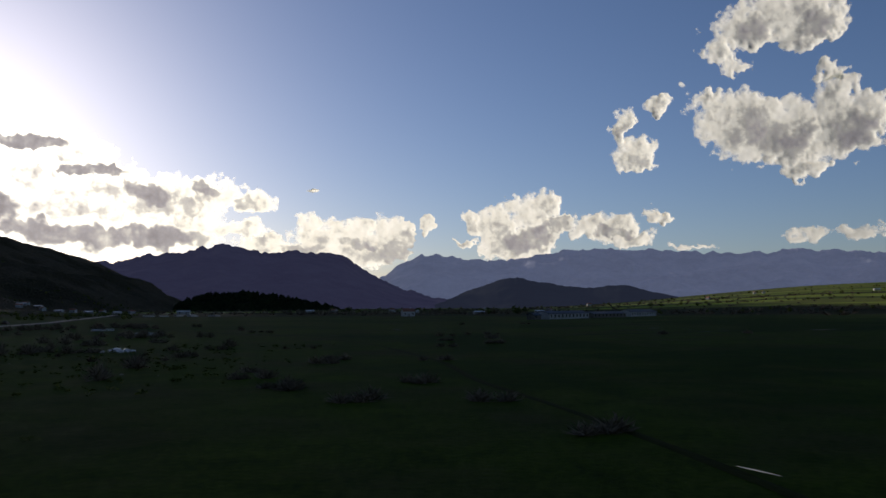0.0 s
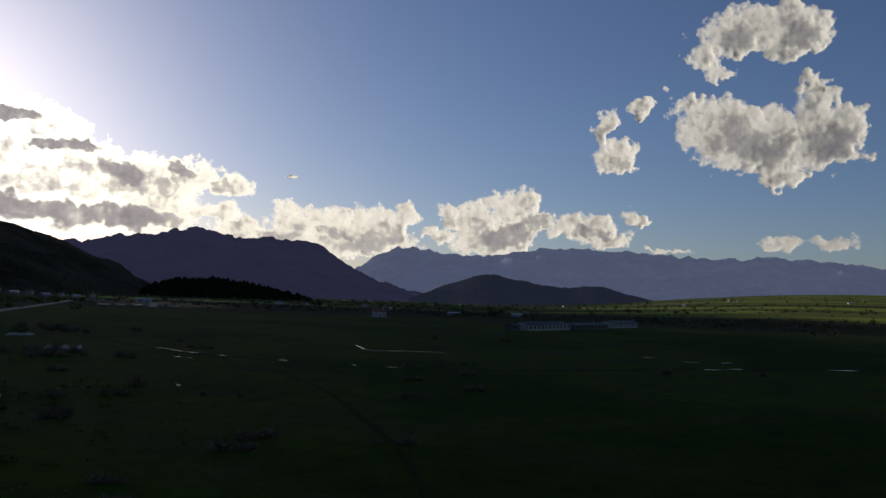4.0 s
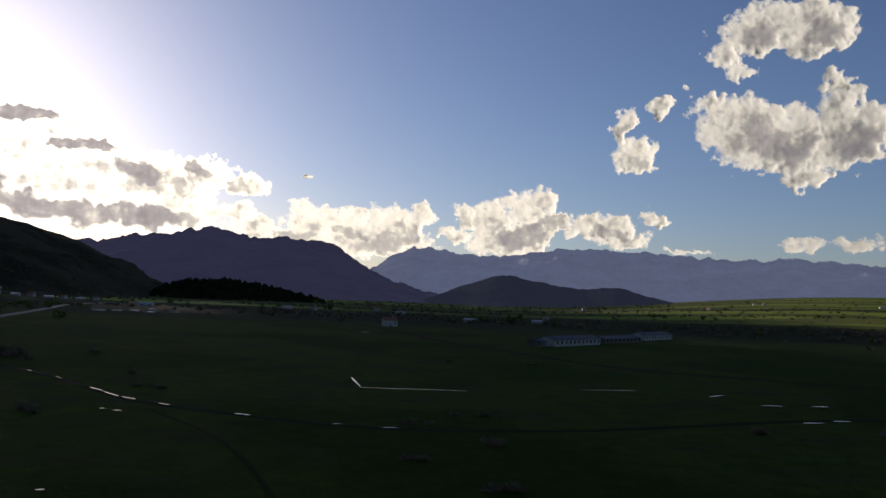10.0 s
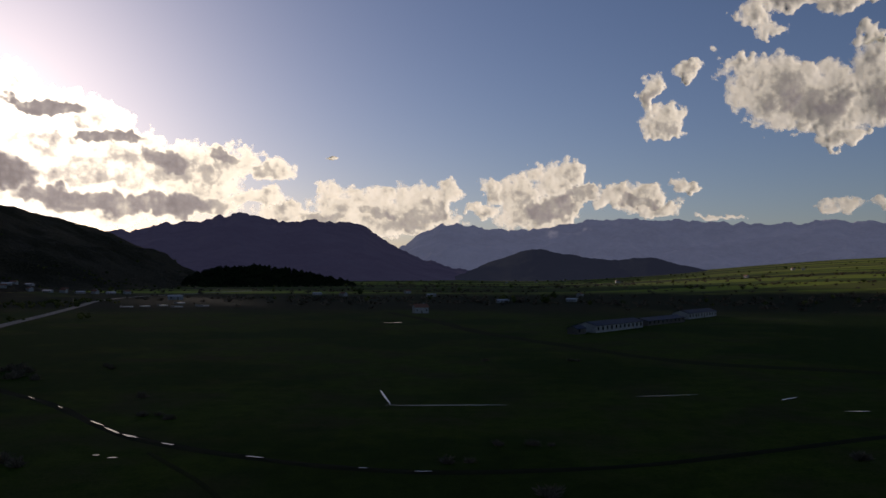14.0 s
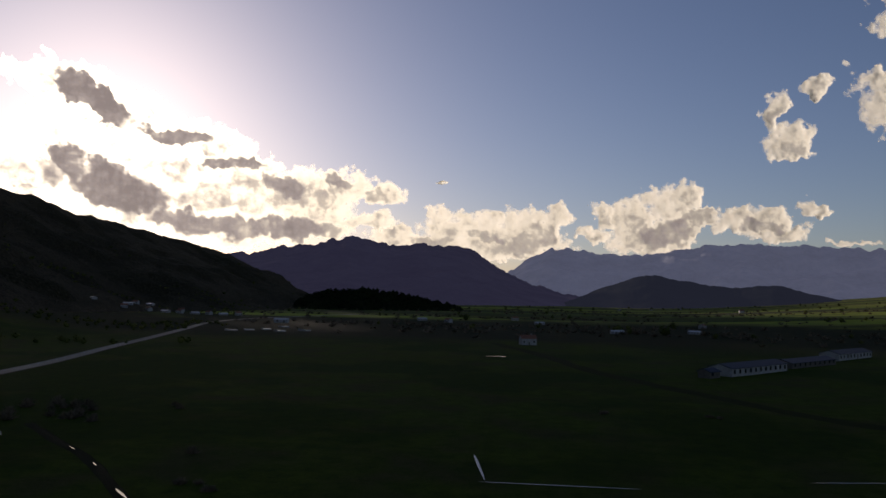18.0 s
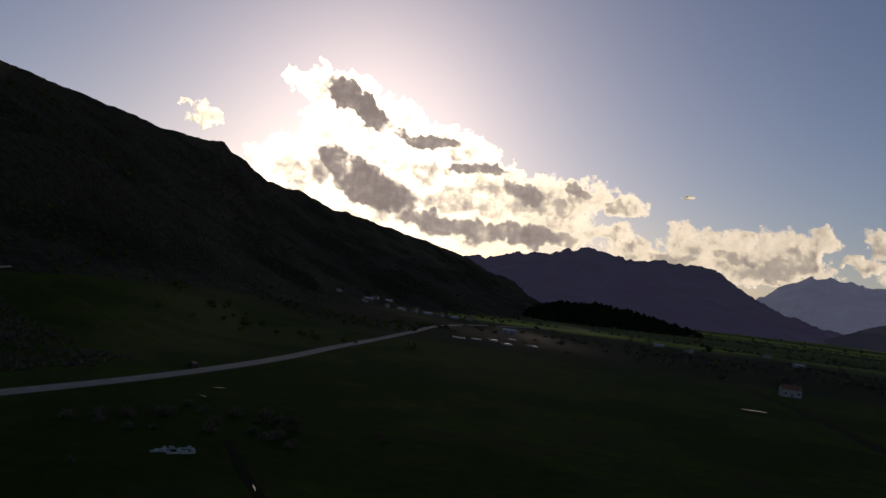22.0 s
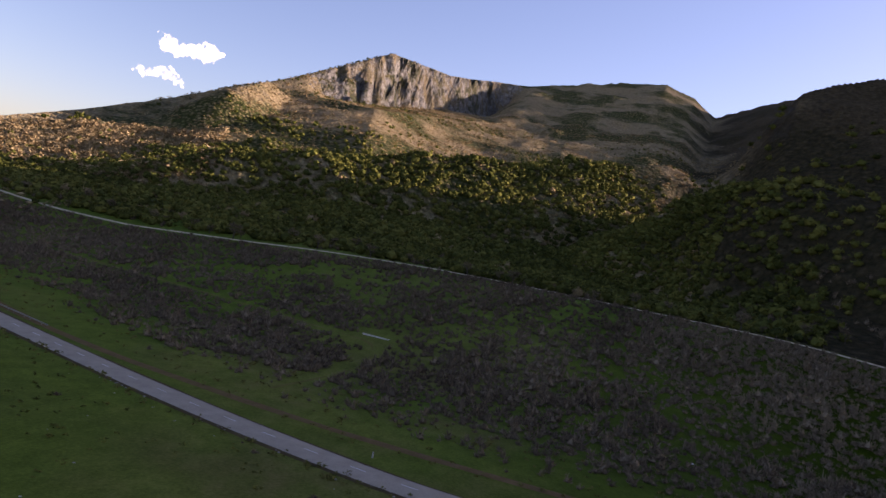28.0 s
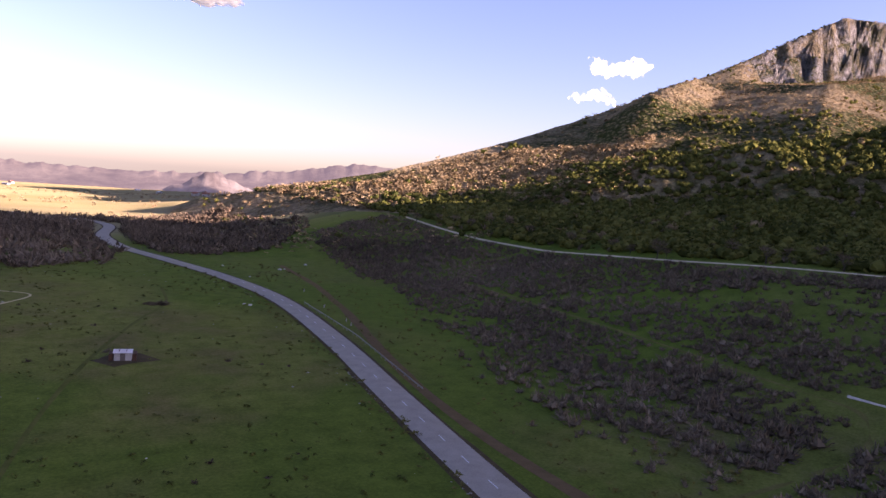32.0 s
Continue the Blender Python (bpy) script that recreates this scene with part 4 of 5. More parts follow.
def scatter(name, kinds, xy, low, high, mat, label, sink=0.05, squash=1.0, seed=3, drawn=False):
    """Many plants that nobody could count, as one object."""
    rs = np.random.RandomState(seed)
    n = len(xy)
    if drawn:
        xy, low, high = np.stack(south(xy[:, 0], xy[:, 1]), -1), K * low, K * high
    z = land(xy[:, 0], xy[:, 1])
    h = rs.uniform(low, high, n) * rs.uniform(0.8, 1.2, n)
    which, ang = rs.randint(0, len(kinds), n), rs.uniform(0, 6.28, n)
    vs, fs, at = [], [], 0
    for k, (v, f) in enumerate(kinds):
        idx = np.where(which == k)[0]
        if not len(idx):
            continue
        w = turned(v[None] * np.ones((len(idx), 1, 1)), ang[idx][:, None])
        w = w * h[idx][:, None, None] * np.array([1 / squash, 1 / squash, 1.0])
        w = w + np.stack([xy[idx, 0], xy[idx, 1], z[idx] - sink * h[idx]], -1)[:, None]
        vs.append(w.reshape(-1, 3))
        fs.append((f[None] + (at + np.arange(len(idx)) * len(v))[:, None, None]).reshape(-1, 3))
        at += len(idx) * len(v)
    ob = new(name, mesh_of(name, np.concatenate(vs), np.concatenate(fs), mat))
    return tagged(ob, label, kind="stuff")


def spread(n, x0, x1, y0, y1, keep=None, rs=RS):
    """Random places in a rectangle, thinned by keep(x, y), a chance from 0 to 1."""
    x, y = rs.uniform(x0, x1, n), rs.uniform(y0, y1, n)
    if keep is not None:
        ok = rs.rand(n) < keep(x, y)
        x, y = x[ok], y[ok]
    return np.c_[x, y]


def spread_polar(n, a0, a1, r0, r1, keep=None, rs=RS):
    az, r = np.radians(rs.uniform(a0, a1, n)), np.sqrt(rs.uniform(r0**2, r1**2, n))
    x, y = -40 - r * np.sin(az), 110 + r * np.cos(az)
    if keep is not None:
        ok = rs.rand(n) < keep(x, y)
        x, y = x[ok], y[ok]
    return np.c_[x, y]


def road_gap(x, y):
    x, y = south(x, y)
    return (np.interp(y, ROAD_Y, ROAD_X) - x) / K


def track_gap(x, y):
    x, y = south(x, y)
    return (np.interp(y, [p[1] for p in TRACK], [p[0] for p in TRACK]) - x) / K


def polar_drawn(x, y):
    dx, dy = x + 40, y - 110
    return np.degrees(np.arctan2(-dx, dy)), np.hypot(dx, dy)


CROWNS = [leaf_crown(27, k) for k in range(5)]
FARCROWNS = [leaf_crown(22, 20 + k, 0.5) for k in range(4)]
BUSHES = [twig_bush(38, k, 0.062, 0.34, 0.66) for k in range(7)]
TINY = [leaf_crown(14, 60 + k, 0.7, False) for k in range(5)]
FARBUSHES = [twig_bush(26, 40 + k, 0.13) for k in range(4)]


def thicket_keep(x, y):
    g, t = road_gap(x, y), track_gap(x, y)
    u = x + 0.12 * y
    clear = 0.6 * fbm(u / 17 + 2, y / 75, 4) + 0.4 * fbm(x / 30, y / 30 + 7, 4)
    path = 1 - np.exp(-((g - 40 - 10 * np.sin(y / 30)) / 4) ** 2) * 0.55
    gx = np.interp(y, [-110, -80, -55, -16, 18, 43, 56], [-275, -270, -265, -256, -247, -240, -236])
    path = path * smooth(abs(x - gx) + 60 * (y > 56) + 60 * (y < -110), 1.4, 3.4) * smooth(abs(y - 61) + 60 * (x < -240), 2, 5)
    round_trough = smooth(np.hypot(x + 240.5, y - 56), 6, 11)
    open_meadow = smooth(np.interp(y, [-284, -269, -207, -148, -107, -57, -27, 0], [-330, -287, -264, -250, -240, -217, -209, -100]) + 9 * (fbm(x / 14, y / 14, 3) - 0.5) - x, 0, 7)
    return open_meadow * smooth(g, 16, 48) * ((t < -3.5) | ((t > 5) & (x > -322))) * (0.12 + 0.88 * np.maximum(smooth(clear, 0.31, 0.40), 0.8 * smooth(-y, 80, 150))) * path * round_trough


def below_crest(x, y):
    az, r = polar_drawn(x, y)
    return np.where(az > 82, r < knots(FAR_R, az) - 45, r < knots(NEAR_R, az) - 60)


def forest_keep(x, y):
    az, r = polar_drawn(x, y)
    edge = np.interp(az, [70, 80, 88, 95, 112, 126, 142], [420, 460, 640, 760, 740, 640, 535]) + 70 * (fbm(x / 120, y / 120, 3) - 0.5)
    dens = smooth(az, 72, 81) * (1 - smooth(az, 139, 147)) * (1 - smooth(r, edge - 40, edge + 30))
    return np.clip(dens * (0.75 + 0.5 * (fbm(x / 60, y / 60, 3) - 0.3)) + 0.10 * smooth(fbm(x / 130 + 5, y / 130, 4), 0.5, 0.6), 0, 1) * (track_gap(x, y) > 6) * below_crest(x, y)


scatter("thicket", BUSHES, spread(27500, -348, -160, -270, 300, thicket_keep), 0.9, 2.3, TWIGS, "dense thicket of leafless purple-grey bushes", squash=0.85, seed=4, drawn=True)
scatter("thicket_tall", BUSHES, spread(7000, -322, -166, -270, 300, lambda x, y: thicket_keep(x, y) * smooth(fbm(x / 26 + 5, y / 26, 3), 0.45, 0.6)), 2.0, 3.8, TWIGS,
        "taller dark leafless bushes standing out of the thicket", squash=0.8, seed=24, drawn=True)
scatter("thicket_upper", BUSHES, spread(2500, -420, -322, -260, 330, lambda x, y: 0.55 * smooth(fbm(x / 40, y / 40, 4), 0.42, 0.55) * (track_gap(x, y) > 4)),
        2.0, 4.5, TWIGS, "leafless bushes along the hillside track", seed=5, drawn=True)
scatter("evergreen_forest", CROWNS, spread_polar(27500, 68, 148, 306, 860, forest_keep), 2.6, 5.0, LEAVES, "dense low evergreen oak forest on the slope", squash=0.75, seed=6, drawn=True)
scatter("russet_trees", CROWNS, spread_polar(600, 86, 140, 300, 620, lambda x, y: 0.3 * below_crest(x, y) * (track_gap(x, y) > 5) * (1 - 0.7 * forest_keep(x, y))), 3.0, 6.5, OAK,
        "scattered russet oak trees on the slope", squash=0.95, seed=7, drawn=True)
scatter("slope_scrub", TINY, spread_polar(38000, 84, 156, 400, 1800, lambda x, y: below_crest(x, y) * (0.3 + 0.6 * smooth(fbm(x / 90 + 8, y / 90, 4), 0.48, 0.6))), 0.9, 2.3, RUSSET,
        "brown oak scrub over the mountain side", squash=0.55, seed=8, drawn=True)
scatter("oak_wood", TINY, spread_polar(15000, 124, 158, 500, 800, lambda x, y: below_crest(x, y) * (track_gap(x, y) > 5) * (0.35 + 0.6 * smooth(fbm(x / 50, y / 50, 3), 0.4, 0.55))), 1.3, 3.0, RUSSET,
        "leafless golden-brown oak wood on the low slope", squash=0.65, seed=17, drawn=True)
scatter("foot_evergreens", FARCROWNS, spread_polar(1500, 84, 97, 420, 525, lambda x, y: 0.85 * (track_gap(x, y) > 6), np.random.RandomState(77)), 2.6, 4.8, LEAVES,
        "evergreen oaks on the steep foot of the spur", squash=0.8, seed=19, drawn=True)
scatter("slope_evergreens", FARCROWNS, spread_polar(8000, 22, 156, 400, 1560, lambda x, y: below_crest(x, y) * smooth(fbm(x / 110 + 31, y / 110, 4), 0.5, 0.6)), 1.8, 4.0, LEAVES,
        "dark evergreen shrubs over the mountain side", squash=0.85, seed=9, drawn=True)


def wood_keep(x, y):
    """The leafless wood on both sides of the road beyond the meadow."""
    g = road_gap(x, y)
    wx, wy = south(x, y)
    near_edge = np.where(g < 0, np.interp(wx, [-170, -160, -150, -140, -125, -75], [152, 144, 130, 122, 106, 121]), np.interp(wx, [-253, -229, -213, -190], [187, 163, 155, 142])) + 26 * (fbm(wx / 24, wy / 24, 3) - 0.5)
    return ((g > 8) | (g < -10)) * smooth(-wy, near_edge, near_edge + 8) * (1 - smooth(-wy, 300, 335)) * smooth(wx, -262, -248) * (0.55 + 0.45 * smooth(fbm(x / 40, y / 40, 3), 0.38, 0.5))


scatter("bare_wood", FARBUSHES, spread(10000, -330, 100, -490, -150, wood_keep), 3.0, 5.6, TWIGS, "leafless purple-brown wood beyond the meadow", squash=0.85, seed=10, drawn=True)


def far_trees(x, y):
    az, r = polar(x, y)
    rows = smooth(np.sin(y / 46 + 0.5 * np.sin(x / 90)) + 0.9 * (fbm(x / 160, y / 160, 3) - 0.5), 0.55, 0.95)
    return 0.06 + 0.7 * rows + 0.7 * np.exp(-((r - 560) / 120) ** 2) * smooth(fbm(x / 70, y / 70, 3), 0.45, 0.6) * (x > -150)


scatter("valley_trees", FARBUSHES, spread_polar(5200, -42, 24, 390, 1500, far_trees), 2.0, 4.5, TWIGS, "bare tree rows and hedges on the valley floor", squash=0.7, seed=12)
scatter("valley_evergreens", FARCROWNS, spread_polar(2600, -45, 26, 480, 2300, lambda x, y: 0.4 * far_trees(x, y)), 2.5, 6.0, LEAVES, "dark trees and hedges between the fields", seed=13)
scatter("south_trees", TINY, spread_polar(4500, 136, 200, 600, 2100, lambda x, y: 0.05 + 0.6 * smooth(fbm(x / 120, y / 60, 4), 0.5, 0.62)), 1.5, 3.8, RUSSET,
        "dry trees and hedges on the southern plain", squash=0.8, seed=14, drawn=True)


def on_knoll(n):
    az, r = RS.uniform(8.5, 21.2, n), RS.uniform(1120, 1420, n)
    el = np.interp(az, [8.2, 9.7, 13.1, 16, 18.8, 20.5, 21.5], [-1.1, -0.5, 0.1, 0.5, 0.3, -0.2, -1.0])
    u = (r - 1050) / 300
    z = np.where(u <= 1, np.clip(u, 0, 1) ** 1.3, 1 - (u - 1) * 2.5) * (20 + 1350 * np.tan(np.radians(el)) + 25) - 25
    return np.c_[-r * np.sin(np.radians(az)), 70 + r * np.cos(np.radians(az))], z


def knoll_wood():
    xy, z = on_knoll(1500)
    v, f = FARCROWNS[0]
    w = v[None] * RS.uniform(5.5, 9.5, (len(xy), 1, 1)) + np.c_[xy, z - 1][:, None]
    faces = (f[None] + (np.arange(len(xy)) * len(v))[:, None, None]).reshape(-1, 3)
    tagged(new("knoll_wood", mesh_of("knoll_wood", w.reshape(-1, 3), faces, SHADED_LEAVES)), "dark dense wood on the knoll", kind="stuff")


knoll_wood()

# single bushes on the meadow, each a thing


def bush_thing(kind, h, mat, name, label, group):
    v, f = kind
    ob = new(name, mesh_of(name, v * h, f, mat))
    return tagged(ob, label, "bush", group)


MEADOW_BUSHES = [(2.6, 48), (-2.5, 59.4), (-16.3, 62.9), (-11.6, 54.3), (-33.6, 84), (-30.6, 90.6), (-33.3, 106), (-48, 99.5), (-12.6, 79), (-0.9, 84), (0, 112), (8.7, 120.7), (-50, 128), (7, 36), (-17, 68), (-12, 56), (-32, 93), (-13, 84), (0, 131), (48, 156), (-5, 48), (10, 141), (11, 161), (0.5, 153), (5, 162), (28, 250),
                 (6, 249), (-42, 175), (-45, 178), (66, 158)]
first = None
for i, (bx, by) in enumerate(MEADOW_BUSHES):
    for j in range(3):
        x, y = bx + RS.uniform(-1.6, 1.6), by + RS.uniform(-0.9, 0.9)
        s = RS.uniform(0.8, 1.5)
        m = pose(x, y, height(x, y) - 0.05, 0, 0, RS.uniform(0, 360))
        if first is None:
            first = bush_thing(twig_bush(150, 77, 0.05), 0.8, TWIGS, "meadow_bush", "low dark leafless bush in the meadow", "meadow bushes")
            ob = first
        else:
            ob = copy_thing(first, m)
        ob.matrix_basis = m @ Matrix.Diagonal((s * 1.5, s * 1.5, s, 1))
first = None
for x, y in spread(620, -118, -24, 55, 250, lambda x, y: smooth(-x - 0.2 * (y - 80), 24, 48) * smooth(fbm(x / 22, y / 22, 3), 0.45, 0.56) * (abs(x + 97) + abs(y - 195) > 14) * ((x > -72) | (y > 142))):
    s = RS.uniform(0.8, 2.0)
    m = pose(x, y, height(x, y) - 0.05, 0, 0, RS.uniform(0, 360))
    if first is None:
        first = bush_thing(twig_bush(120, 78, 0.06), 1.1, TWIGS, "scrub_bush", "dark leafless scrub bush in rough grass", "scrub by the ditch")
        ob = first
    else:
        ob = copy_thing(first, m)
    ob.matrix_basis = m @ Matrix.Diagonal((s * 1.2, s * 1.2, s, 1))
first = None
for x, y in spread(150, -146, -70, -210, 130, lambda x, y: 0.3 * smooth(road_gap(x, y), -70, -20) * (road_gap(x, y) < -7)):
    x, y = south(x, y)
    s = RS.uniform(0.35, 0.8)
    m = pose(x, y, height(x, y) - 0.03, 0, 0, RS.uniform(0, 360))
    if first is None:
        first = bush_thing(twig_bush(140, 79, 0.045), 1.0, TWIGS, "roadside_bush", "small leafless bush in the roadside grass", "roadside bushes")
        ob = first
    else:
        ob = copy_thing(first, m)
    ob.matrix_basis = m @ Matrix.Diagonal((s * 1.4, s * 1.4, s, 1))


def bare_tree(h, seed, label):
    """A leafless tree: tapered trunk, forking limbs and a crown of fine twigs."""
    rs = random.Random(seed)
    tree = tagged(new("bare_tree"), label, "tree", "trees by the track")

    def limb(bm, a, b, ra, rb, sides=6):
        d = (b - a).normalized()
        u = d.orthogonal().normalized()
        w = d.cross(u)
        rings = [[bm.verts.new(p + (u * math.cos(t) + w * math.sin(t)) * r) for t in [6.283 * k / sides for k in range(sides)]] for p, r in ((a, ra), (b, rb))]
        for k in range(sides):
            bm.faces.new((rings[0][k], rings[0][(k + 1) % sides], rings[1][(k + 1) % sides], rings[1][k]))

    trunk, limbs = bmesh.new(), bmesh.new()
    top = Vector((rs.uniform(-0.3, 0.3), rs.uniform(-0.3, 0.3), h * 0.4))
    limb(trunk, Vector((0, 0, -0.2)), top * 0.5, 0.035 * h, 0.028 * h)
    limb(trunk, top * 0.5, top, 0.028 * h, 0.02 * h)
    tips = []
    for k in range(8):
        a = 6.283 * k / 8 + rs.uniform(-0.4, 0.4)
        e = top * rs.uniform(0.6, 1) + Vector((math.cos(a), math.sin(a), 0)) * h * rs.uniform(0.16, 0.3) + Vector((0, 0, h * rs.uniform(0.15, 0.42)))
        limb(limbs, top * rs.uniform(0.65, 1.0), e, 0.014 * h, 0.006 * h, 5)
        tips.append(e)
    vs, fs = [], []
    for k, e in enumerate(tips):
        v, f = twig_bush(60, seed * 10 + k, 0.03)
        v = v * h * 0.36 * np.array([1, 1, 0.8]) + np.array(e) * 0.93
        fs.append(f + sum(len(q) for q in vs))
        vs.append(v)
    part("trunk", trunk, BARK, tree)
    part("limbs", limbs, BARK, tree)
    crown = new("crown", mesh_of("crown", np.concatenate(vs), np.concatenate(fs), TWIGS))
    crown.parent = tree
    return tree


trees = [bare_tree(7.0, 3, "leafless tree with a purple-grey crown beside the track"), bare_tree(5.5, 5, "low leafless tree with a wide crown beside the track")]
for k, t in enumerate(trees):
    x, y = south(-332 - 8 * k, -60 + 40 * k)
    t.matrix_basis = pose(x, y, height(x, y) - 0.1)
for k in range(38):
    y = -230 + 14.0 * k + RS.uniform(-5, 5)
    x, y = south(-330 - RS.uniform(4, 26), y)
    s = RS.uniform(0.5, 0.95)
    ob = copy_thing(trees[k % 2], Matrix())
    ob.matrix_basis = pose(x, y, height(x, y) - 0.1, 0, 0, RS.uniform(0, 360)) @ Matrix.Diagonal((s, s, s, 1))

# ---- buildings ----


def gable_roof(bm, x0, x1, y0, y1, z, rise, over=0.35, thick=0.14):
    """Two sloping slabs with a ridge along x."""
    ym = (y0 + y1) / 2
    for sgn, ye in ((-1, y0 - over), (1, y1 + over)):
        drop = rise * over / ((y1 - y0) / 2)
        pts = [(x0 - over, ye, z - drop), (x1 + over, ye, z - drop), (x1 + over, ym, z + rise), (x0 - over, ym, z + rise)]
        lo, hi = [bm.verts.new(p) for p in pts], [bm.verts.new((p[0], p[1], p[2] + thick)) for p in pts]
        bm.faces.new(lo), bm.faces.new(hi)
        for k in range(4):
            bm.faces.new((lo[k], lo[(k + 1) % 4], hi[(k + 1) % 4], hi[k]))
    bmesh.ops.recalc_face_normals(bm, faces=bm.faces)
    return bm


def walls_bm(x0, x1, y0, y1, z0, z1, rise):
    """Four walls with gable ends."""
    bm = bmesh.new()
    ym = (y0 + y1) / 2
    a = [bm.verts.new(p) for p in ((x0, y0, z0), (x1, y0, z0), (x1, y1, z0), (x0, y1, z0))]
    b = [bm.verts.new(p) for p in ((x0, y0, z1), (x1, y0, z1), (x1, y1, z1), (x0, y1, z1))]
    p, q = bm.verts.new((x0, ym, z1 + rise)), bm.verts.new((x1, ym, z1 + rise))
    bm.faces.new((a[0], a[1], b[1], b[0])), bm.faces.new((a[2], a[3], b[3], b[2]))
    bm.faces.new((a[1], a[2], b[2], q, b[1])), bm.faces.new((a[3], a[0], b[0], p, b[3])), bm.faces.new(a[::-1])
    bmesh.ops.recalc_face_normals(bm, faces=bm.faces)
    return bm


def house(name, label, category, group, length, depth, tall, rise, wall, roof, bays, door=True, chimney=True):
    h = tagged(new(name), label, category, group)
    x0, x1, y0, y1 = -length / 2, length / 2, -depth / 2, depth / 2
    part("wall", walls_bm(x0, x1, y0, y1, -0.4, tall, rise), wall, h)
    r = part("roof", gable_roof(bmesh.new(), x0, x1, y0, y1, tall, rise), roof, h)
    if chimney:
        part("chimney", boxed(length * 0.2, length * 0.2 + 0.7, -0.35, 0.35, tall + rise * 0.6, tall + rise + 0.9, 0.04), wall, r)
    for side, y in ((-1, y0), (1, y1)):
        for k in range(bays):
            cx = x0 + length * (k + 0.5) / bays
            if door and side < 0 and k == bays // 2:
                part("door", boxed(cx - 0.55, cx + 0.55, y - 0.04, y + 0.04, 0, 2.1, 0.02), WOOD, h)
                continue
            win = part("window", boxed(cx - 0.6, cx + 0.6, y + side * 0.005 - 0.03, y + side * 0.005 + 0.03, tall * 0.38, tall * 0.38 + 1.2), GLASS, h)
            part("frame", boxed(cx - 0.7, cx + 0.7, y - 0.05, y + 0.05, tall * 0.38 - 0.1, tall * 0.38, 0.01), WOOD, win)
    return h


def put(ob, x, y, turn, dz=0.0):
    ob.matrix_basis = pose(x, y, height(x, y) + dz, 0, 0, turn)
    return ob



def put_drawn(ob, x, y, turn, dz=0.0):
    """Set down a thing of the drawn plan at its place and size."""
    x, y = south(x, y)
    ob.matrix_basis = pose(x, y, height(x, y) + dz, 0, 0, turn) @ Matrix.Scale(K, 4)
    return ob


BARN_TURN = 51
put(house("farm_building", "long low white farm building with a blue roof", "farm building", "farm by the field", 38, 8, 2.6, 1.2, PLASTER, BLUEROOF, 11, False, False), 57.5, 353, BARN_TURN)
put(house("farm_shed", "long low grey shed with a blue sheet roof", "shed", "farm by the field", 38, 8, 2.0, 1.1, WOOD, BLUEROOF, 9, False, False), 85.5, 391, BARN_TURN)
put(house("farm_building", "white-gabled farm building with a blue roof", "farm building", "farm by the field", 36, 8, 2.7, 1.3, PLASTER, BLUEROOF, 10, True, False), 117, 441, BARN_TURN)
put(house("feed_shed", "small dark shed beside the farm", "shed", "farm by the field", 6, 4, 2.0, 0.9, WOOD, BLUEROOF, 2, True, False), 41, 331, BARN_TURN)
village = house("village_house", "small white village house with a tiled roof", "house", "village houses", 11, 8, 4.6, 2.4, PLASTER, TILES, 3)
low = house("village_house", "low white village house with a wide wet pale roof", "house", "village houses", 15, 8, 3.2, 1.2, PLASTER, GLINT, 4)
put(village, -22.5, 466, 20)
village.matrix_basis = village.matrix_basis @ Matrix.Scale(0.7, 4)
put(low, 30, 620, 8)
low.matrix_basis = low.matrix_basis @ Matrix.Scale(0.6, 4)
for k, (x, y) in enumerate([(85, 640), (-111, 747), (-143, 784), (-60, 860), (-30, 760), (110, 760), (-440, 708), (-426, 735), (-433, 752), (-419, 766), (-408, 778), (-398, 788), (-385, 795),
                            (-372, 800), (-358, 804), (-345, 812), (-470, 850), (-456, 800), (-490, 880), (-420, 830)]):
    turn = RS.uniform(-40, 60)
    if height(x, y) < 30:
        ob = put(copy_thing(village if k % 2 else low, Matrix()), x, y, turn)
        ob.matrix_basis = ob.matrix_basis @ Matrix.Scale(0.58, 4)
for k in range(9):
    az, r = radians(RS.uniform(-38, -2)), RS.uniform(1250, 2300)
    ob = put(copy_thing(village if k % 3 else low, Matrix()), CX - r * math.sin(az), CY + r * math.cos(az), RS.uniform(0, 180))
    ob.matrix_basis = ob.matrix_basis @ Matrix.Scale(RS.uniform(0.55, 0.8), 4)
for k in range(14):
    az, r = radians(RS.uniform(150, 172)), RS.uniform(1100, 2200)
    put(copy_thing(village if k % 3 else low, Matrix()), CX - r * math.sin(az), CY + r * math.cos(az), RS.uniform(0, 180))

# white hut on the meadow
hut = tagged(new("hut"), "small white hut with a pale sheet roof in the meadow", "hut")
part("wall", boxed(-1.7, 1.7, -1.4, 1.4, -0.1, 1.7, 0.03), PLASTER, hut)
for side in (0, 180):
    part("roof", boxed(-1.9, 1.9, -0.03, 1.85, 0, 0.06, 0.02), WHITESHEET, hut, "pale weathered sheet roof").matrix_basis = pose(0, 0, 2.15, -14, 0, side)
part("door", boxed(-0.5, 0.5, -1.44, -1.38, 0, 1.6, 0.01), WOOD, hut)
for x in (-0.65, 0.7):
    part("batten", boxed(x - 0.07, x + 0.07, -1.75, 1.75, 2.12, 2.24, 0.01), RUST, hut, "dark batten across the roof")
for x in (-2.3, 2.25):
    part("side_board", boxed(x - 0.4, x + 0.4, -1.5, 1.5, -0.05, 1.5, 0.03), RUST, hut, "dark lean-to boarding at the side")
put_drawn(hut, -129.5, -46, 161)
# dark ring of shade round the hut, laid down as an earth strip
strip("trodden_yard", [south(*p) for p in [(-134.5, -48), (-131.5, -47), (-128, -46), (-124.5, -44.5)]], 7, EARTH, 0.05, wobble=0.7, step=1, seed=41, label="dark earth patch standing for the shadow ring round the hut")
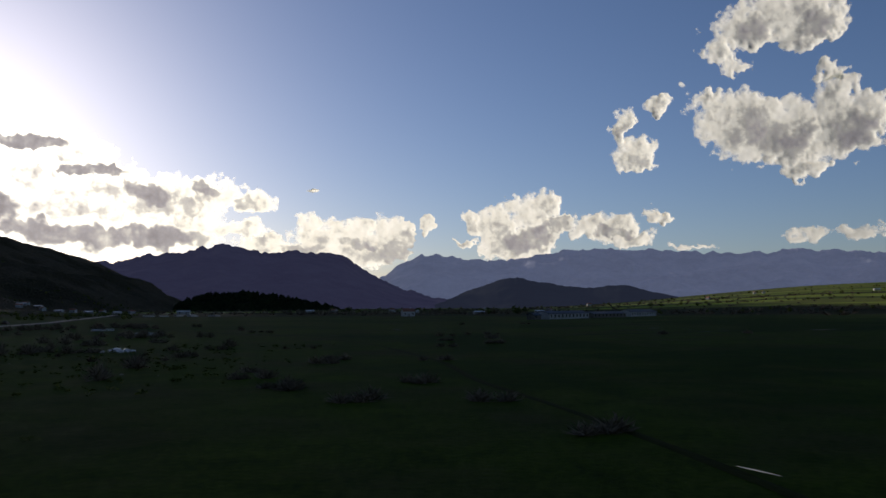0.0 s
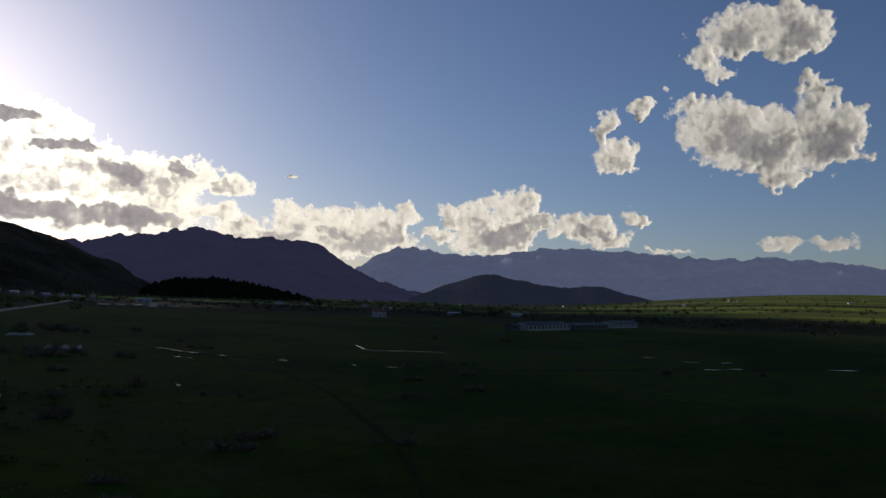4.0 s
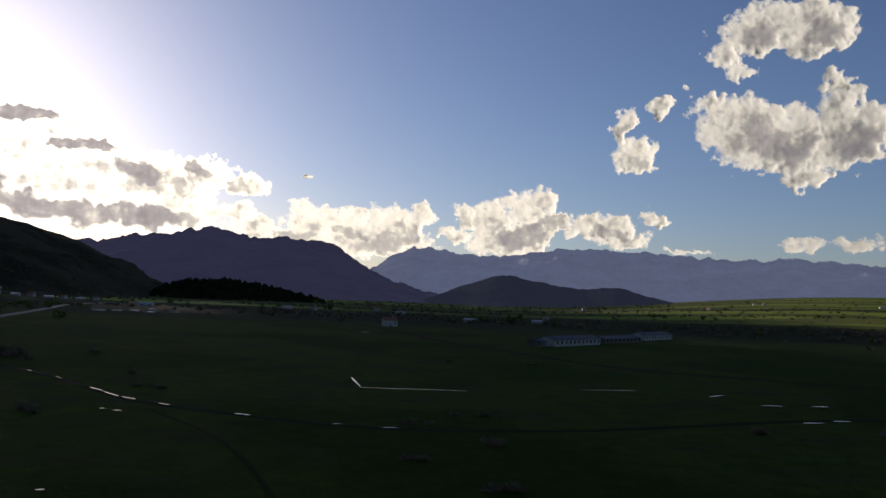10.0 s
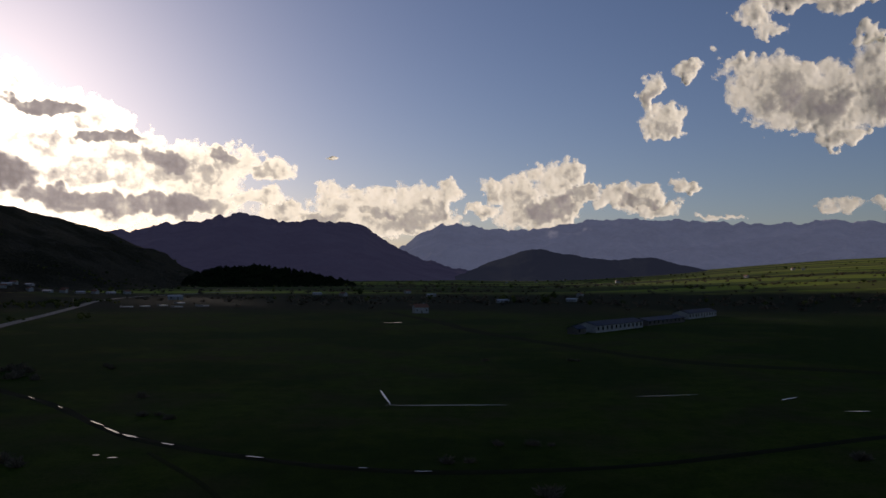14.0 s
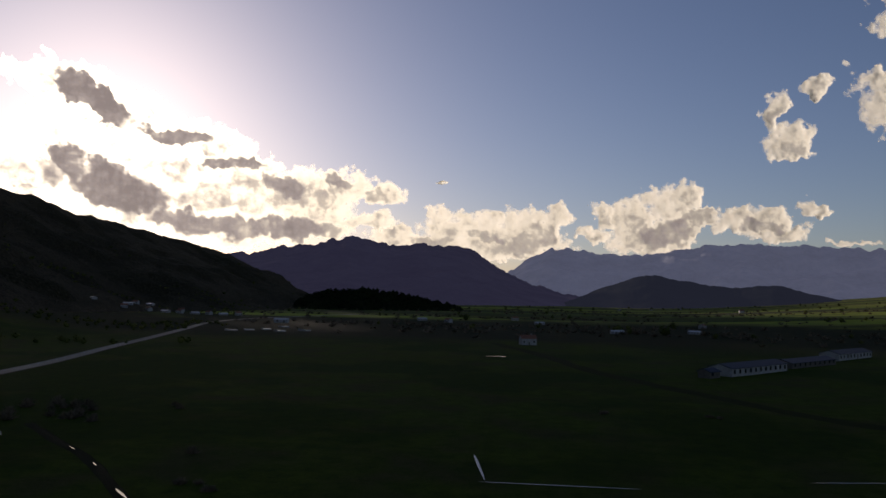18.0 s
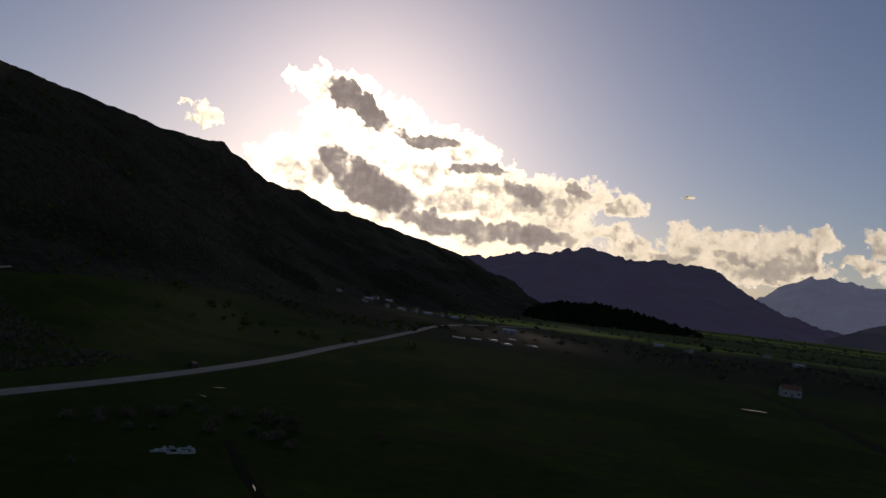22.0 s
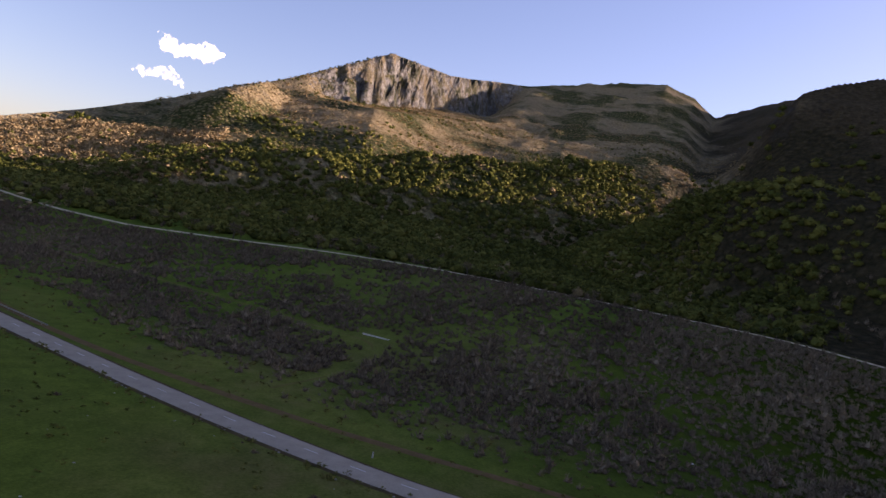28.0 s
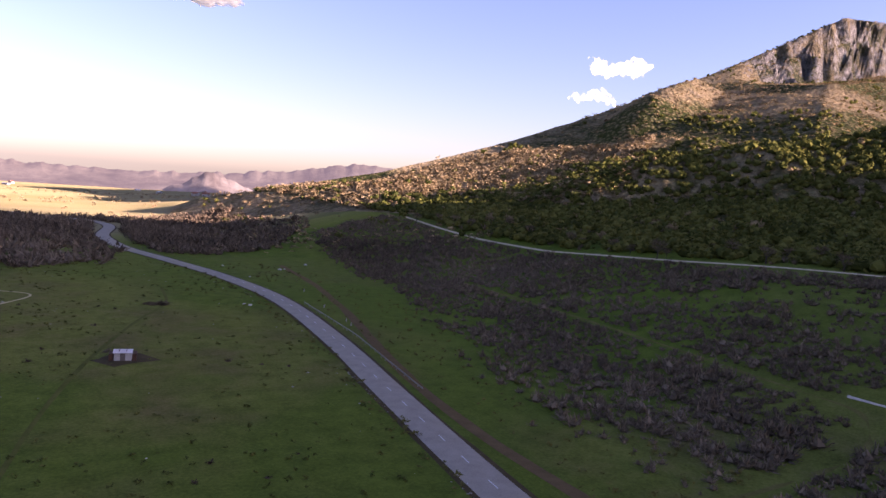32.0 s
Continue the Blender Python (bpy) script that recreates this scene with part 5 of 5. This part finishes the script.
# rusty shelter
shel = tagged(new("shelter"), "low rusty sheet shelter weighted with stones and poles", "shelter")
part("wall", boxed(-2.0, 2.0, -1.9, 1.9, -0.1, 1.0, 0.03), RUST, shel, "dark board walls")
for side in (-1, 1):
    for k in range(5):
        bm = boxed(-0.02, 2.45, -2.4 + 0.96 * k, -1.46 + 0.96 * k, 0, 0.03, 0.008)
        sheet = part("roof_sheet", bm, RUST, shel, "brown rusty corrugated sheet")
        sheet.matrix_basis = pose(0, 0, 1.55 + 0.012 * (k % 2), 0, 13, 0) if side > 0 else pose(0, 0, 1.55 + 0.012 * (k % 2), 0, 13, 180)
for y in (-2.3, 2.3):
    for side in (0, 180):
        part("pole", boxed(0, 2.5, -0.05, 0.05, 0.05, 0.14, 0.03), WOOD, shel, "pale pole laid over the roof edge").matrix_basis = pose(0, y if side == 0 else -y, 1.57, 0, 13, side) if side == 0 else pose(0, y, 1.57, 0, 13, side)
for x in (-2.3, 2.3):
    part("pole", boxed(x - 0.05, x + 0.05, -2.4, 2.4, 1.05, 1.14, 0.03), WOOD, shel, "pale pole laid along the eaves")
part("weight", boulder_bm(0.4, 5), STONE, shel).location = (0.2, 0.4, 1.55)
put_drawn(shel, -101, 38, 163).scale = (0.55, 0.72, 0.66)
# brush heap
heap = tagged(new("brush_heap", mesh_of("brush_heap", *[a * (np.array([4.2, 3.0, 1.5]) if k == 0 else 1) for k, a in enumerate(twig_bush(420, 91, 0.03))], TWIGS)),
              "heap of cut brushwood on the grass", "brush heap")
put_drawn(heap, -156, -106, 10)
tagged(put_drawn(part("earth_mound", boulder_bm(2.2, 14, 0.35, 3), EARTH), -153.5, -108, 0, -0.4), "low brown earth mound beside the brushwood", "mound")

# concrete trough in the thicket
trough = tagged(new("trough"), "long low pale concrete trough wall in a grass clearing", "trough")
part("long_side", boxed(-4.6, 4.6, -0.12, 0.12, -0.2, 0.42, 0.03), STONE, trough)
part("end", boxed(4.36, 4.6, 0.12, 2.0, -0.2, 0.42, 0.03), STONE, trough)
part("end", boxed(-4.6, -4.4, 0.12, 0.9, -0.2, 0.3, 0.03), STONE, trough)
part("block", boxed(3.3, 4.3, 1.7, 2.1, -0.2, 0.45, 0.05), STONE, trough, "square pale concrete block")
put_drawn(trough, -241.5, 55.7, 83)

# stone ruin by the ditch: each stone a part
ruin = tagged(new("ruin"), "roofless stone foundation of a ruined hut", "ruin")
stones = [boulder_bm(0.62, 30 + k, 0.7, 1) for k in range(4)]
stone_mesh = []
for bm in stones:
    ob = part("stone", bm, STONE, ruin)
    stone_mesh.append(ob.data)
    ob.location = (0, 0, 0)
n = 0
for (xa, ya), (xb, yb) in (((-4, -2.6), (4, -2.6)), ((4, -2.6), (4, 2.6)), ((4, 2.6), (-4, 2.6)), ((-4, 2.6), (-4, -0.6)), ((-4, 0), (-8, -0.4))):
    run = math.hypot(xb - xa, yb - ya)
    for k in range(int(run / 0.75)):
        u = (k + 0.5) / int(run / 0.75)
        for layer in range(1 + (RS.rand() > 0.35)):
            ob = new("stone", stone_mesh[n % 4])
            ob.parent = ruin
            ob.matrix_basis = pose(xa + (xb - xa) * u + RS.uniform(-0.12, 0.12), ya + (yb - ya) * u + RS.uniform(-0.12, 0.12), layer * 0.5 - 0.05, 0, 0, RS.uniform(0, 360))
            n += 1
put(ruin, -91, 197, 60)
ruin.scale = (0.5, 0.5, 0.5)
# remains of a second wall nearer the bushes
ruin2 = copy_thing(ruin, Matrix())
put(ruin2, -65, 164, 15)
ruin2.scale = (0.5, 0.5, 0.6)
ruin2["label"] = "small broken stone foundation among bushes"

# standing water
WATERS = [(-12.2, 195, 0.4, 14.6, 13), (-71.5, 191.8, 0.16, 2.6, 50), (-62.0, 183.6, 0.18, 2.2, 45), (-50.2, 171.8, 0.3, 5.0, 47), (-46.0, 167.4, 0.36, 5.6, 45), (-41.9, 164, 3.2, 0.5, -36), (-35.2, 159.8, 2.2, 0.4, -27), (-22.9, 154.1, 2.4, 0.45, -18),
          (-9.8, 149.8, 1.0, 0.3, 0), (-3.2, 148.7, 1.8, 0.35, 0), (-38.8, 153, 1.0, 0.5, 10), (-41.2, 154, 0.8, 0.4, 0),
          (56.5, 197, 5.0, 0.6, 40), (62, 185.5, 4.0, 0.7, 3), (59.5, 167, 3.6, 0.7, 12), (65.6, 170, 2.8, 0.7, 6), (71, 187, 3.6, 0.7, 12), (92, 177, 6.5, 1.0, 3),
          (-123, 232, 1.8, 1.0, 20), (-129, 243, 2.6, 1.1, 55), (-29.6, 384, 9, 1.8, 12),
          (11.4, 27.1, 0.25, 1.9, 27), (-28.5, 115, 0.7, 0.35, 20), (-1, 188.3, 19.0, 0.28, 4), (-140, 272, 1.0, 0.7, 0), (37, 199.4, 13.0, 0.25, 14)]
for k, (x, y, a, b, turn) in enumerate(WATERS):
    a, b = a * 0.5, b * 0.5
    q = np.linspace(0, 2 * math.pi, 28, endpoint=False)
    rr = 1 + 0.5 * (fbm(np.cos(q) * 1.5 + k * 3, np.sin(q) * 1.5, 3) - 0.5) * 2
    ring = np.c_[a * rr * np.cos(q), b * rr * np.sin(q), q * 0]
    me = mesh_of("puddle", np.r_[[[0, 0, 0.0]], ring], [[0, 1 + i, 1 + (i + 1) % 28] for i in range(28)], WATER)
    ob = tagged(new("puddle", me), "narrow shining puddle of standing water in the grass", "puddle", "puddles")
    ob.matrix_basis = pose(x, y, height(x, y) + 0.16, 0, 0, turn)

strip("dry_streambed", [south(*p) for p in [(-84, -60), (-100, -92), (-112, -112), (-125, -134), (-119, -140), (-112, -143)]], 0.6, GRAVEL, 0.08, wobble=0.5, step=2, seed=21, label="pale gravelly dry streambed in the meadow")
gutter = tagged(new("stone_gutter"), "broken line of pale stones along the road ditch", "stone gutter")
base = [part("stone", boulder_bm(0.42, 90 + k, 0.35, 1), RUBBLE, gutter).data for k in range(3)]
for k in range(230):
    y = 16 + 0.55 * k + RS.uniform(-0.5, 0.5)
    if fbm(np.array([y / 9.0]), np.array([2.5]), 2)[0] < 0.45:
        continue
    x = float(np.interp(y, ROAD_Y, ROAD_X)) + 5.0 + RS.uniform(-0.5, 0.5)
    ob = new("stone", base[k % 3])
    ob.parent = gutter
    ob.matrix_basis = pose(x, y, height(x, y) - 0.02, 0, 0, RS.uniform(0, 360)) @ Matrix.Scale(RS.uniform(0.25, 0.6), 4)
for k, ob in enumerate(gutter.children[:3]):
    x, y = south(-149.5 + k, 60 + 2 * k)
    ob.location = (x, y, height(x, y))

# slabs beside the far bend
for k, (x, y, a, b, turn) in enumerate([(-210, 523, 3.6, 3.6, 10), (-203.6, 534.6, 3.0, 4.0, 30), (-197, 546, 2.6, 7.0, 35), (-181, 530, 2.6, 7.5, 40), (-199, 580, 2.6, 7.0, 40), (-170, 544, 2.0, 9, 52)]):
    slab = tagged(new("slab"), "pale concrete slab lying in the grass by the road", "slab", "slabs by the bend")
    part("plate", boxed(-a, a, -b / 2, b / 2, -0.3, 0.7, 0.06), GLINT, slab)
    part("edge", boxed(-a - 0.25, -a, -b / 2, b / 2, -0.3, 1.0, 0.05), GLINT, slab)
    put(slab, x, y, turn)
put(house("roadside_stall", "small pale building by the far bend", "stall", "", 11, 5, 2.6, 1.0, PLASTER, STONE, 2, True, False), -232, 655, 5)

# white stones, marker posts and the guard rail along the road
first = None
for k, (x, y, s) in enumerate([(-228, -177, 1.5), (-231, -179, 0.9), (-247, -190, 1.6), (-208, -191, 0.9), (-206, -158, 0.8), (-180.5, -99, 1.1), (-179.6, -101.5, 1.0), (-117, -120, 0.7),
                               (-150.5, 52.3, 0.8), (-149.6, 55.6, 0.7), (-148.5, 58, 0.6), (-159.7, 14.2, 0.6), (-153, 38.7, 0.6), (-268, 130, 0.8), (-205, 148, 0.9), (-118, 10, 0.35), (-104, 70, 0.35),
                               (-168, 205, 0.8), (-90, 95, 0.4)]):
    ob = part("white_stone", boulder_bm(0.6 * s, 60 + k, 0.55), STONE)
    tagged(ob, "pale limestone boulder lying in the grass", "stone", "white stones")
    put_drawn(ob, x, y, 40 * k, -0.08)
heap = tagged(new("rubble_heap"), "low heap of pale broken concrete in the meadow", "rubble")
for k, (x, y, size) in enumerate([(0, 0, 0.75), (1.1, 0.3, 0.6), (-0.9, 0.5, 0.55), (0.4, -0.9, 0.5), (2.0, -0.3, 0.45), (-1.9, -0.2, 0.4), (1.2, 1.2, 0.35)]):
    part("chunk", boulder_bm(size, 90 + k, 0.5), GLINT, heap).matrix_basis = pose(x, y, 0, 0, 0, 50 * k)
put(heap, -44.6, 100.6, 20)
for x, y in [(-152, 94.8), (-194.6, -62), (-196.6, -68), (-201.5, -90), (-210, -120), (-148.8, 130)]:
    post = tagged(new("marker_post"), "short white concrete road marker post", "marker post", "marker posts")
    part("shaft", boxed(-0.16, 0.16, -0.12, 0.12, -0.2, 1.0, 0.04), PLASTER, post)
    part("cap", boxed(-0.17, 0.17, -0.13, 0.13, 0.8, 0.92, 0.02), RUST, post, "dark band near the top")
    put_drawn(post, x, y, 10)

rail = tagged(new("guard_rail"), "low galvanised steel guard rail on the bend", "guard rail")
STEEL = simple("galvanised_steel", (0.20, 0.20, 0.20), (0.34, 0.34, 0.33), scale=1.0, rough=0.45, metal=0.7, bumpy=0.05)
RAIL = [(float(np.interp(y, ROAD_Y, ROAD_X)) - 3.3, y) for y in range(-42, 32, 6)]
for (xa, ya), (xb, yb) in zip(RAIL, RAIL[1:]):
    run, turn = math.hypot(xb - xa, yb - ya), math.degrees(math.atan2(yb - ya, xb - xa))
    bm = bmesh.new()
    for z in (0.34, 0.46):
        box(bm, 0, run + 0.1, -0.03, 0.03, z, z + 0.09, 0.02)
    box(bm, 0, run + 0.1, -0.012, 0.012, 0.34, 0.55)
    part("rail", bm, STEEL, rail).matrix_basis = pose(xa, ya, height(xa, ya) + 0.1, 0, 0, turn)
    for k in range(int(run / 4) + 1):
        x, y = xa + (xb - xa) * k * 4 / run, ya + (yb - ya) * k * 4 / run
        part("post", boxed(-0.05, 0.05, 0.03, 0.12, -0.1, 0.62, 0.01), STEEL, rail).matrix_basis = pose(x, y, height(x, y), 0, 0, turn)

# car on the road
car = tagged(new("car"), "dark red hatchback standing on the road", "car")
bm = boxed(-0.85, 0.85, -2.1, 2.1, 0.3, 0.85, 0.14)
part("body", bm, CARPAINT, car)
bm = bmesh.new()
r = bmesh.ops.create_cube(bm, size=1)
for v in r["verts"]:
    up = v.co.z > 0
    v.co = Vector((v.co.x * (1.2 if up else 1.55), v.co.y * (1.7 if up else 2.7) - 0.25, 1.42 if up else 0.82))
bmesh.ops.bevel(bm, geom=list(bm.edges), offset=0.08, segments=2, affect="EDGES")
cabin = part("cabin", bm, GLASS, car, "dark glazed cabin")
part("roof", boxed(-0.6, 0.6, -1.0, 0.6, 1.38, 1.44, 0.02), CARPAINT, cabin)
for x in (-0.8, 0.8):
    for y in (-1.3, 1.3):
        bm = bmesh.new()
        bmesh.ops.create_cone(bm, cap_ends=True, segments=16, radius1=0.32, radius2=0.32, depth=0.2, matrix=pose(x, y, 0.32, 0, 90, 0))
        w = part("wheel", bm, RUBBER, car)
        bm = bmesh.new()
        bmesh.ops.create_cone(bm, cap_ends=True, segments=12, radius1=0.18, radius2=0.15, depth=0.22, matrix=pose(x, y, 0.32, 0, 90, 0))
        part("rim", bm, STEEL, w)
    part("headlight", boxed(x * 0.75 - 0.16, x * 0.75 + 0.16, 2.02, 2.12, 0.6, 0.74, 0.02), LAMPGLASS, car)
    part("tail_light", boxed(x * 0.8 - 0.12, x * 0.8 + 0.12, -2.12, -2.04, 0.62, 0.78, 0.02), RUST, car)
car.matrix_basis = pose(-154.0, 258, height(-154, 258) + 0.35, 0, 0, 14)


# rough growth and small stones over the southern meadow
MEADOW_RS = np.random.RandomState(77)


def meadow_keep(x, y):
    return (road_gap(x, y) < -8) * (0.15 + 0.85 * smooth(fbm(x / 22 + 3, y / 22, 4), 0.48, 0.62))


scatter("meadow_tufts", TINY, spread(5200, -230, 10, -215, 120, meadow_keep, MEADOW_RS), 0.22, 0.6, LEAVES, "coarse dark tufts in the meadow grass", squash=0.6, seed=51, drawn=True)
scatter("meadow_weeds", FARBUSHES, spread(190, -230, 10, -215, 120, meadow_keep, MEADOW_RS), 0.4, 1.0, DARKTWIGS, "low brown dead weeds in the meadow", squash=0.6, seed=52, drawn=True)
verge = lambda x, y: (abs(road_gap(x, y) + 8.2) < 2.6) * 0.9 + (road_gap(x, y) > 8) * (road_gap(x, y) < 40) * 0.35
scatter("verge_growth", TINY, spread(9000, -260, -60, -200, 170, verge, MEADOW_RS), 0.3, 0.8, DRYGRASS, "dry weeds along the road verge", squash=0.7, seed=53, drawn=True)
chip = (np.array([[1, 0, 0.1], [-0.2, 0.9, 0.05], [-0.9, -0.1, 0.1], [0.1, -0.8, 0.05], [0.1, 0.1, 0.55]]), np.array([[0, 1, 4], [1, 2, 4], [2, 3, 4], [3, 0, 4]]))
scatter("meadow_stones", [chip], spread(2600, -230, 10, -215, 120, lambda x, y: (road_gap(x, y) < -9) * 0.07 + (abs(road_gap(x, y) + 8.4) < 2.4) * 0.8, MEADOW_RS), 0.1, 0.34, RUBBLE,
        "small pale stones scattered in the grass", squash=0.9, seed=54, drawn=True)
